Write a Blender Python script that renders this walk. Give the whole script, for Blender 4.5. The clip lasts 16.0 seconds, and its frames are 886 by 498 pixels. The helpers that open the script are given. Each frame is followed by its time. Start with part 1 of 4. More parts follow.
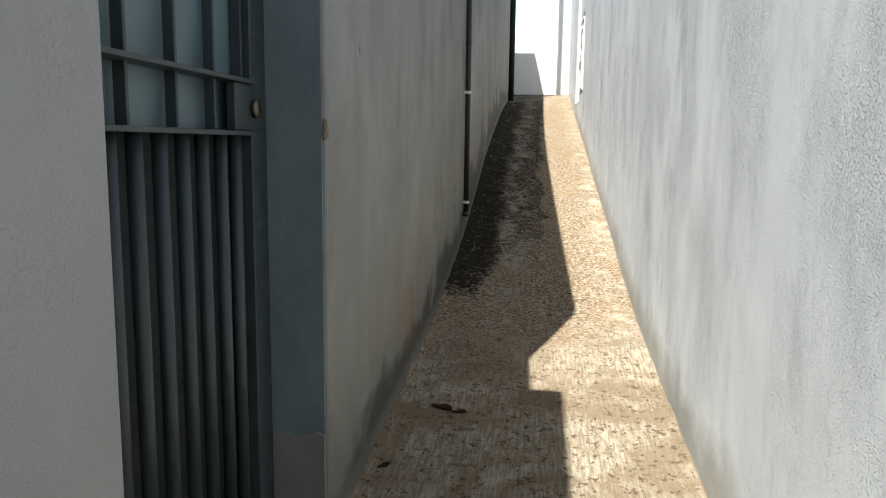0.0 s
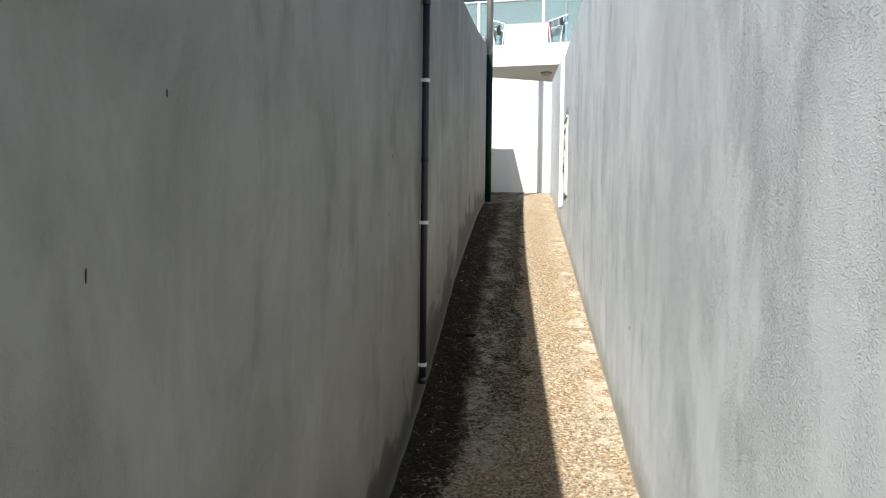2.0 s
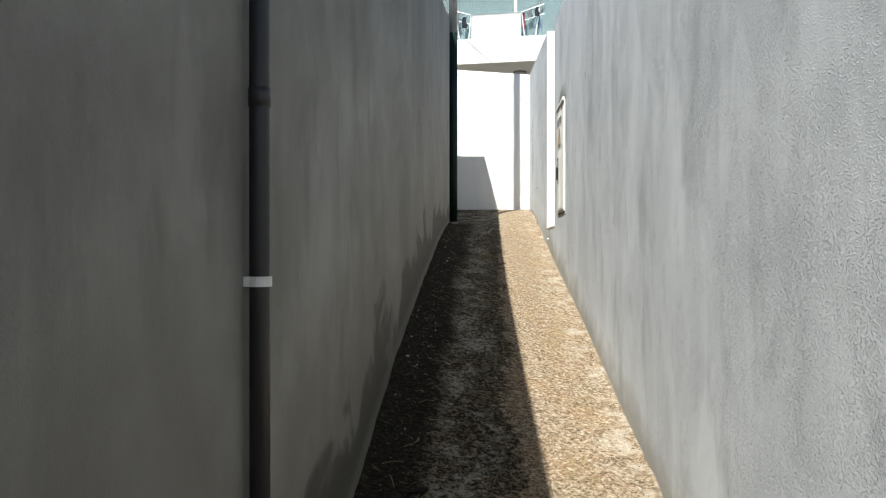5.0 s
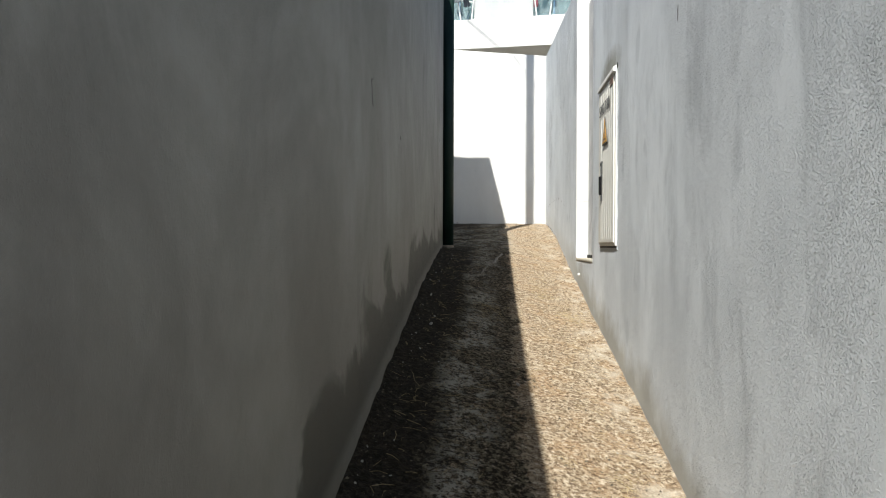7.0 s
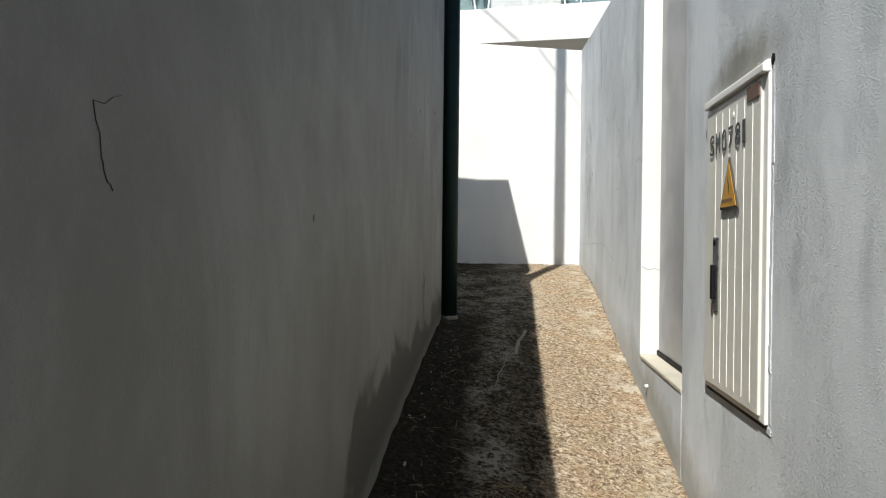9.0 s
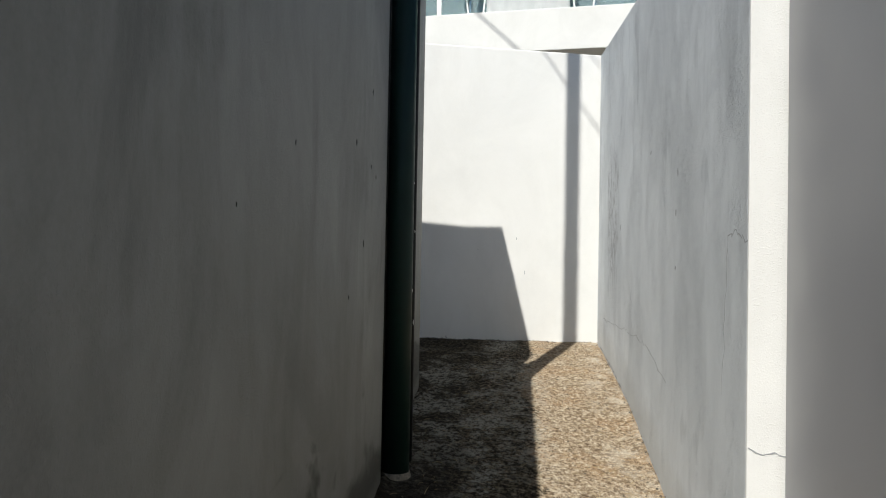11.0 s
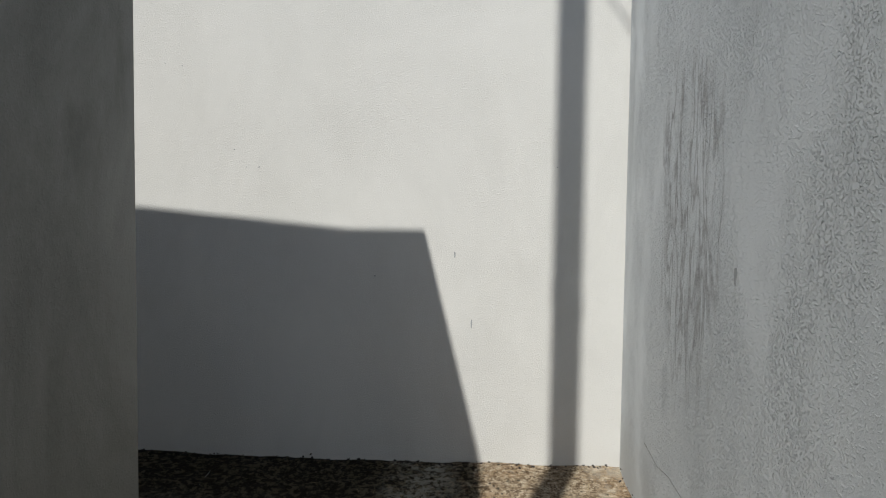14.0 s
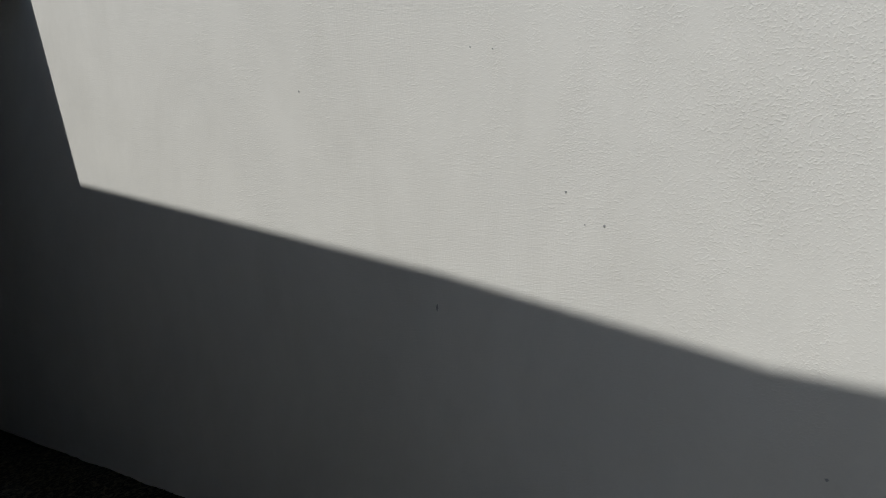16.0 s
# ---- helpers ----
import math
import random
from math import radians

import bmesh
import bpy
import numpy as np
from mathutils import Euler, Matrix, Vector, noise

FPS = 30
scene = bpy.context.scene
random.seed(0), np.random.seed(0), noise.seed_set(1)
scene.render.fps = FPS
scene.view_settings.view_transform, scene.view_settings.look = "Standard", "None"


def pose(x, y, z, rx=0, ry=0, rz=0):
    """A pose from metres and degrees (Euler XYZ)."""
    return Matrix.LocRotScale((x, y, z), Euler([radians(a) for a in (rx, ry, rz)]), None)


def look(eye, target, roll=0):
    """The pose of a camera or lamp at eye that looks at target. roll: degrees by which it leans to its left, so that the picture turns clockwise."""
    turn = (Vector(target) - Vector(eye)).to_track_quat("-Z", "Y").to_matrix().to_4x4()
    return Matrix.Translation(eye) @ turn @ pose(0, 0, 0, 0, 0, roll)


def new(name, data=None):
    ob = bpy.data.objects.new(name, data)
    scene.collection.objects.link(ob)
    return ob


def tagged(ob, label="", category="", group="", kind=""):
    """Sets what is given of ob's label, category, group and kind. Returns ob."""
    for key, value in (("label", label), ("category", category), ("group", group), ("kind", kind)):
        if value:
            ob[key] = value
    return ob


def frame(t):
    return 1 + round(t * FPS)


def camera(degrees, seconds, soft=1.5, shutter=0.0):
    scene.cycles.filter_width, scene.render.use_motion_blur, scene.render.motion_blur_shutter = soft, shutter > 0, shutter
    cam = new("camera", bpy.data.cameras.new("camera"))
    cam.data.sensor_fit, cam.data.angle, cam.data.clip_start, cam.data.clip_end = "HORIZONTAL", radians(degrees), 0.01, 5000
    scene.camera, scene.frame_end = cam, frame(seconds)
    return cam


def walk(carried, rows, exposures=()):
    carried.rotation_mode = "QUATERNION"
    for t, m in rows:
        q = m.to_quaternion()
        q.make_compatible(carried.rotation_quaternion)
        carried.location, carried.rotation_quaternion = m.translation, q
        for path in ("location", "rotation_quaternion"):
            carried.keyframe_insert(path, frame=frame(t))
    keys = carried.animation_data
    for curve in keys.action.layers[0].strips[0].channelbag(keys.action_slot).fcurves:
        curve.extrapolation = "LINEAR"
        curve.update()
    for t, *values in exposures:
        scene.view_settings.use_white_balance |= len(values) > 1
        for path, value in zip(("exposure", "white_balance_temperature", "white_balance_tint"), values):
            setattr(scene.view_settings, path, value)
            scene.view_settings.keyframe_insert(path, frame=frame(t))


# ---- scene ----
cam = camera(62.0, 16.0, soft=1.1)
PATH = [
    (0, (-0.009, -1.515, 2.185), (-0.259, 0.449, 1.901), 0.7),
    (0.5, (-0.006, -1.185, 2.342), (-0.223, 0.784, 2.072), 0.5),
    (1, (0.038, -0.821, 2.541), (-0.175, 1.162, 2.388), 0.7),
    (1.5, (0.004, -0.438, 2.586), (-0.204, 1.549, 2.51), 0.7),
    (2, (0.004, 0.01, 2.579), (-0.204, 1.999, 2.517), 0.7),
    (2.5, (0.023, 0.465, 2.626), (-0.212, 2.451, 2.565), 0.7),
    (3, (-0.031, 0.999, 2.655), (-0.287, 2.982, 2.643), 0.6),
    (3.5, (-0.046, 1.535, 2.636), (-0.302, 3.519, 2.621), 0.4),
    (4, (-0.083, 2.097, 2.626), (-0.335, 4.081, 2.621), 0.1),
    (4.5, (-0.121, 2.587, 2.664), (-0.264, 4.582, 2.657), 0.4),
    (4.7, (-0.106, 2.763, 2.666), (-0.23, 4.759, 2.66), 0.0),
    (6.8, (-0.097, 5.302, 2.961), (-0.21, 7.298, 2.951), 0.2),
    (7, (-0.124, 5.579, 3.008), (-0.258, 7.575, 3.0), 0.2),
    (7.5, (-0.134, 6.115, 3.131), (-0.271, 8.11, 3.12), 0.4),
    (8, (-0.106, 6.634, 3.285), (-0.286, 8.625, 3.275), 0.6),
    (8.5, (-0.135, 7.201, 3.424), (-0.313, 9.193, 3.413), 0.6),
    (9, (-0.144, 7.807, 3.539), (-0.325, 9.799, 3.526), 0.6),
    (9.2, (-0.142, 8.047, 3.61), (-0.321, 10.039, 3.607), 0.9),
    (11.3, (-0.078, 10.215, 3.963), (-0.268, 12.205, 4.004), 1.0),
    (11.5, (-0.083, 10.415, 3.975), (-0.275, 12.405, 4.012), 0.9),
    (12, (-0.07, 10.941, 4.096), (-0.257, 12.932, 4.139), 1.0),
    (12.5, (-0.09, 11.466, 4.177), (-0.278, 13.457, 4.215), 0.9),
    (13, (-0.03, 12.068, 4.207), (-0.14, 14.064, 4.263), 1.4),
    (13.5, (-0.001, 12.587, 4.274), (-0.104, 14.584, 4.318), 1.3),
    (14, (0.035, 13.145, 4.358), (-0.055, 15.139, 4.245), 0.7),
    (14.5, (0.078, 13.659, 4.434), (-0.173, 15.636, 4.271), 1.7),
    (15, (0.044, 14.07, 4.55), (-0.396, 16.008, 4.324), 1.2),
    (15.5, (0.011, 14.368, 4.69), (-0.704, 16.211, 4.382), 0.1),
    (15.7, (0.062, 14.574, 4.722), (-0.997, 16.235, 4.379), -1.7),
    (15.9, (0.023, 14.642, 4.726), (-1.261, 16.143, 4.413), -1.4),
    (16, (0.001, 14.697, 4.719), (-1.366, 16.123, 4.404), -1.1),
]
EXPOSURES = [(t, stops, 6300, 7.5) for t, stops in ((0.0, 1.1), (1.0, 1.1), (2.0, 0.98), (3.0, 0.94), (4.0, 0.82), (4.5, 0.78), (7.0, 0.68), (9.0, 0.48), (11.5, 0.18), (12.5, 0.12), (13.0, 0.0), (13.5, -0.07), (14.0, -0.33), (14.5, -0.48), (16.0, -0.62))]
walk(cam, [(t, look(eye, target, roll)) for t, eye, target, roll in PATH], EXPOSURES)

# ---- world and light ----
SUN_DIR = Vector((0.345, 1.0, -1.27))
world = bpy.data.worlds.new("sky")
scene.world = world
world.use_nodes = True
wn = world.node_tree.nodes
sky = wn.new("ShaderNodeTexSky")
sky.sky_type = "NISHITA"
sky.sun_disc = False
sky.sun_elevation = radians(50)
sky.sun_rotation = radians(199.5)
sky.air_density = 1.0
sky.dust_density = 0.6
wn["Background"].inputs[1].default_value = 0.063
world.node_tree.links.new(sky.outputs[0], wn["Background"].inputs[0])
sun_data = bpy.data.lights.new("sun", "SUN")
sun_data.energy = 4.6
sun_data.angle = radians(0.55)
sun_data.color = (1.0, 0.955, 0.88)
sun = new("sun", sun_data)
sun.matrix_world = look(tuple(-SUN_DIR * 20), (0, 0, 0))


# ---- the plan ----
XL, XR, YE = -0.63, 0.62, 16.08
FLOOR_Y = (-9.0, -2.0, 1.0, 2.0, 3.0, 4.0, 5.0, 6.0, 7.0, 8.0, 9.0, 10.0, 11.0, 12.0, 13.0, 14.0, 15.0, 16.3)
FLOOR_Z = (0.62, 0.82, 0.95, 1.01, 1.10, 1.25, 1.44, 1.65, 1.87, 2.07, 2.26, 2.43, 2.60, 2.76, 2.91, 3.06, 3.21, 3.35)
CROSS_Y, CROSS = (5.0, 7.2, 11.0, 12.5, 14.3), (0.0, 0.17, 0.22, 0.16, 0.0)


# ---- materials ----
class Nodes:
    """A thin wrapper round a material's node tree."""

    def __init__(self, name, rough=0.8, metal=0.0):
        self.mat = bpy.data.materials.new(name)
        self.mat.use_nodes = True
        self.t = self.mat.node_tree
        self.b = self.t.nodes["Principled BSDF"]
        self.b.inputs["Roughness"].default_value = rough
        self.b.inputs["Metallic"].default_value = metal
        self.co = self.t.nodes.new("ShaderNodeTexCoord").outputs["Object"]

    def link(self, a, b):
        self.t.links.new(a, b)

    def mapped(self, scale):
        n = self.t.nodes.new("ShaderNodeMapping")
        n.inputs["Scale"].default_value = scale
        self.link(self.co, n.inputs["Vector"])
        return n.outputs[0]

    def noise(self, scale, detail=4.0, rough=0.55, at=None, warp=0.0):
        n = self.t.nodes.new("ShaderNodeTexNoise")
        n.inputs["Scale"].default_value = scale
        n.inputs["Detail"].default_value = detail
        n.inputs["Roughness"].default_value = rough
        n.inputs["Distortion"].default_value = warp
        self.link(at or self.co, n.inputs["Vector"])
        return n.outputs[0]

    def voronoi(self, scale, feature="F1", at=None):
        n = self.t.nodes.new("ShaderNodeTexVoronoi")
        n.feature = feature
        n.inputs["Scale"].default_value = scale
        self.link(at or self.co, n.inputs["Vector"])
        return n.outputs["Distance"]

    def ramp(self, fac, lo, hi, a=0.0, b=1.0):
        n = self.t.nodes.new("ShaderNodeMapRange")
        for i, v in zip((1, 2, 3, 4), (lo, hi, a, b)):
            n.inputs[i].default_value = v
        self.link(fac, n.inputs[0])
        return n.outputs[0]

    def math(self, op, a, b=None):
        n = self.t.nodes.new("ShaderNodeMath")
        n.operation = op
        for i, v in enumerate((a, b)):
            if v is None:
                continue
            if isinstance(v, (int, float)):
                n.inputs[i].default_value = v
            else:
                self.link(v, n.inputs[i])
        return n.outputs[0]

    def xyz(self):
        n = self.t.nodes.new("ShaderNodeSeparateXYZ")
        self.link(self.co, n.inputs[0])
        return n.outputs

    def mix(self, fac, a, b):
        n = self.t.nodes.new("ShaderNodeMix")
        n.data_type = "RGBA"
        if isinstance(fac, (int, float)):
            n.inputs[0].default_value = fac
        else:
            self.link(fac, n.inputs[0])
        for i, v in ((6, a), (7, b)):
            if isinstance(v, tuple):
                n.inputs[i].default_value = (*v, 1)
            else:
                self.link(v, n.inputs[i])
        return n.outputs[2]

    def bump(self, height, strength, distance, after=None):
        n = self.t.nodes.new("ShaderNodeBump")
        n.inputs["Strength"].default_value = strength
        n.inputs["Distance"].default_value = distance
        self.link(height, n.inputs["Height"])
        if after is not None:
            self.link(after, n.inputs["Normal"])
        return n.outputs[0]

    def done(self, colour, normal=None):
        if isinstance(colour, tuple):
            self.b.inputs["Base Color"].default_value = (*colour, 1)
        else:
            self.link(colour, self.b.inputs["Base Color"])
        if normal is not None:
            self.link(normal, self.b.inputs["Normal"])
        return self.mat


def floor_height(n, x, y):
    """The floor's height as a node, from the plan's table, with its cross slope."""
    total = None
    for y0, y1, z0, z1 in zip(FLOOR_Y, FLOOR_Y[1:], FLOOR_Z, FLOOR_Z[1:]):
        step = n.ramp(y, y0, y1, 0.0, z1 - z0)
        total = n.math("ADD", step, FLOOR_Z[0]) if total is None else n.math("ADD", total, step)
    slope = n.math("MULTIPLY", n.ramp(y, CROSS_Y[0], CROSS_Y[1], 0.0, CROSS[2]), n.ramp(y, CROSS_Y[2], CROSS_Y[4], 1.0, 0.0))
    return n.math("SUBTRACT", total, n.math("MULTIPLY", slope, x))


def plaster(name, pale, mid, dark, grain=0.5, stucco=0.5, damp=0.0, rain=0.7, skirt=0.0, stains=0.0, gloss=0.2):
    """Painted cement render: clouds, rain streaks, fine grain, trowelled relief."""
    n = Nodes(name, 0.9 if gloss < 0.4 else 0.62)
    n.b.inputs["Specular IOR Level"].default_value = gloss
    clouds = n.ramp(n.noise(0.85, 7, 0.66, warp=0.9), 0.36, 0.64)
    wide = n.ramp(n.noise(1.0, 7, 0.7, n.mapped((1.5, 1.5, 0.9)), 0.9), 0.44, 0.66)
    thin = n.ramp(n.noise(1.0, 4, 0.55, n.mapped((4.0, 4.0, 1.2)), 0.6), 0.50, 0.70)
    col = n.mix(clouds, mid, pale)
    col = n.mix(n.math("MULTIPLY", wide, rain), col, dark)
    col = n.mix(n.math("MULTIPLY", n.math("MULTIPLY", thin, n.ramp(n.noise(0.9, 5, 0.6), 0.46, 0.62)), rain), col, dark)
    runs = n.ramp(n.noise(1.0, 5, 0.6, n.mapped((9.0, 9.0, 0.7)), 0.2), 0.56, 0.66)
    runs = n.math("MULTIPLY", runs, n.ramp(n.noise(1.7, 5, 0.6, n.mapped((1.0, 1.0, 1.0))), 0.50, 0.60))
    col = n.mix(n.math("MULTIPLY", runs, 0.3 * rain), col, pale)
    fine = n.noise(95, 3, 0.6)
    col = n.mix(n.math("MULTIPLY", n.ramp(fine, 0.35, 0.75), 0.22), col, pale)
    spots = n.ramp(n.noise(7.5, 6, 0.7), 0.66, 0.74)
    col = n.mix(n.math("MULTIPLY", spots, 0.35 * rain), col, dark)
    if stains:
        # soft dark blots, taller than wide, gathered in patches
        blot = n.ramp(n.noise(1.0, 6, 0.62, n.mapped((3.6, 3.6, 1.5)), 0.4), 0.52, 0.66)
        where = n.ramp(n.noise(0.55, 3, 0.5, warp=0.4), 0.46, 0.60)
        col = n.mix(n.math("MULTIPLY", n.math("MULTIPLY", blot, where), stains), col, tuple(0.72 * v for v in dark))
    if damp or skirt:
        x, y, z = n.xyz()
        above = n.math("SUBTRACT", z, floor_height(n, x, y))
        if damp:
            hem = n.math("ADD", n.math("MULTIPLY", n.noise(1.0, 4, 0.55, n.mapped((1.6, 1.6, 2.2)), 0.6), 1.5), -0.40)
            hem = n.math("MULTIPLY", hem, n.ramp(y, 0.5, 4.0, 0.45, 1.0))
            wet = n.ramp(n.math("SUBTRACT", hem, above), -0.03, 0.08)
            wet = n.math("MULTIPLY", wet, n.ramp(above, 0.05, 0.11, 0.35, 1.0))
            tint = n.ramp(n.math("SUBTRACT", n.math("MULTIPLY", n.noise(0.8, 4, 0.6), 2.4), above), 0.0, 0.9)
            col = n.mix(n.math("MULTIPLY", tint, 0.45), col, (0.150, 0.146, 0.122))
            # brown dirt tone that also carries this stretch's dimmer light in its colour
            dim_brown = n.math("MULTIPLY", n.ramp(n.noise(0.7, 6, 0.62, warp=0.5), 0.38, 0.58), n.math("MULTIPLY", n.ramp(y, 2.0, 3.6), n.ramp(y, 8.8, 10.4, 1.0, 0.0)))
            col = n.mix(n.math("MULTIPLY", dim_brown, 0.62), col, (0.110, 0.105, 0.092))
            col = n.mix(n.math("MULTIPLY", wet, damp), col, tuple(v * k for v, k in zip(dark, (0.36, 0.36, 0.31))))
            # a rusty wash low on the first stretch
            a = n.math("MULTIPLY", n.math("SUBTRACT", y, 2.05), 3.6)
            b = n.math("MULTIPLY", n.math("SUBTRACT", above, 0.34), 4.6)
            far = n.math("SQRT", n.math("ADD", n.math("MULTIPLY", a, a), n.math("MULTIPLY", b, b)))
            rust = n.ramp(n.math("ADD", far, n.noise(5, 6, 0.7)), 0.85, 1.5, 1.0, 0.0)
            col = n.mix(n.math("MULTIPLY", rust, 0.55), col, (0.24, 0.155, 0.085))
        if skirt:
            low = n.ramp(n.math("SUBTRACT", n.math("MULTIPLY", n.noise(3.0, 6, 0.65), 0.42), above), -0.05, 0.12)
            low = n.math("MULTIPLY", low, n.ramp(y, 12.0, 13.5, 1.0, 0.3))
            col = n.mix(n.math("MULTIPLY", low, skirt), col, (0.40, 0.385, 0.33))
            # a scribble of worn strokes near the far corner
            a = n.math("MULTIPLY", n.math("SUBTRACT", y, 15.22), 3.0)
            b = n.math("MULTIPLY", n.math("SUBTRACT", z, 4.36), 1.75)
            far = n.math("SQRT", n.math("ADD", n.math("MULTIPLY", a, a), n.math("MULTIPLY", b, b)))
            field = n.ramp(n.math("ADD", far, n.noise(4.5, 4, 0.6)), 1.15, 1.55, 1.0, 0.0)
            wave = n.noise(1.0, 3, 0.55, n.mapped((12, 12, 2.8)), 0.5)
            stroke = n.ramp(n.math("ABSOLUTE", n.math("SUBTRACT", wave, 0.5)), 0.018, 0.055, 1.0, 0.0)
            wave = n.noise(1.0, 3, 0.55, n.mapped((19, 19, 4.4)), 0.4)
            other = n.ramp(n.math("ABSOLUTE", n.math("SUBTRACT", wave, 0.46)), 0.010, 0.042, 1.0, 0.0)
            stroke = n.math("MULTIPLY", n.math("MAXIMUM", stroke, n.math("MULTIPLY", other, 0.4)), field)
            col = n.mix(n.math("MULTIPLY", stroke, n.ramp(n.noise(30, 5, 0.7), 0.35, 0.6, 0.35, 0.95)), col, (0.40, 0.405, 0.415))
            # a few round greasy blots at shoulder height
            blot = n.ramp(n.noise(1.0, 3, 0.5, n.mapped((4.2, 4.2, 2.6))), 0.66, 0.72)
            col = n.mix(n.math("MULTIPLY", blot, 0.55), col, dark)
            # grime run down from the cabinet's top
            a = n.math("MULTIPLY", n.math("SUBTRACT", y, 10.36), 2.5)
            b = n.math("MULTIPLY", n.math("SUBTRACT", z, 4.13), 8.0)
            far = n.math("SQRT", n.math("ADD", n.math("MULTIPLY", a, a), n.math("MULTIPLY", b, b)))
            smear = n.ramp(n.math("ADD", far, n.noise(9, 6, 0.7)), 0.9, 1.6, 1.0, 0.0)
            col = n.mix(n.math("MULTIPLY", smear, 0.75), col, (0.25, 0.235, 0.18))
    relief = n.bump(n.noise(3.0, 3, 0.5), 0.25 * stucco, 0.03)
    relief = n.bump(n.noise(48, 7, 0.75), 0.32 * stucco, 0.008, relief)
    pimples = n.ramp(n.noise(185, 3, 0.6), 0.50, 0.72)
    patches = n.ramp(n.noise(1.0, 6, 0.65, n.mapped((2.4, 2.4, 1.2))), 0.40, 0.60, 0.12, 1.0)
    relief = n.bump(n.math("MULTIPLY", pimples, patches), grain, 0.007, relief)
    return n.done(col, relief)


# one grey paint in two tones: shaded left walls darker, sunlit right walls lighter
M_WALL = plaster("smooth_render_shaded", (0.290, 0.288, 0.274), (0.215, 0.213, 0.201), (0.120, 0.119, 0.110), 0.3, 0.5, 0.9, 0.6, 0.0, 0.6, 0.5)
M_WALL_R = plaster("stucco_render_sunlit", (0.80, 0.83, 0.85), (0.735, 0.765, 0.785), (0.565, 0.595, 0.615), 1.0, 0.6, 0.0, 0.42, 0.75, 0.45)
M_JAMB = plaster("grey_render_bluish", (0.205, 0.245, 0.257), (0.16, 0.195, 0.207), (0.105, 0.13, 0.138), 0.3, 0.5)
M_NEAR = plaster("pale_grey_render", (0.40, 0.40, 0.395), (0.36, 0.36, 0.355), (0.29, 0.29, 0.285), 0.4, 0.4, 0.0, 0.3)
M_WHITE = plaster("white_render", (0.81, 0.80, 0.775), (0.75, 0.742, 0.72), (0.64, 0.63, 0.60), 0.3, 0.18, 0.0, 0.3)
M_CREAM = plaster("cream_cement", (0.62, 0.58, 0.48), (0.52, 0.48, 0.39), (0.36, 0.33, 0.27), 0.6, 0.8)
M_HOUSE = plaster("house_render", (0.62, 0.61, 0.58), (0.56, 0.55, 0.52), (0.45, 0.44, 0.42), 0.4, 0.3)


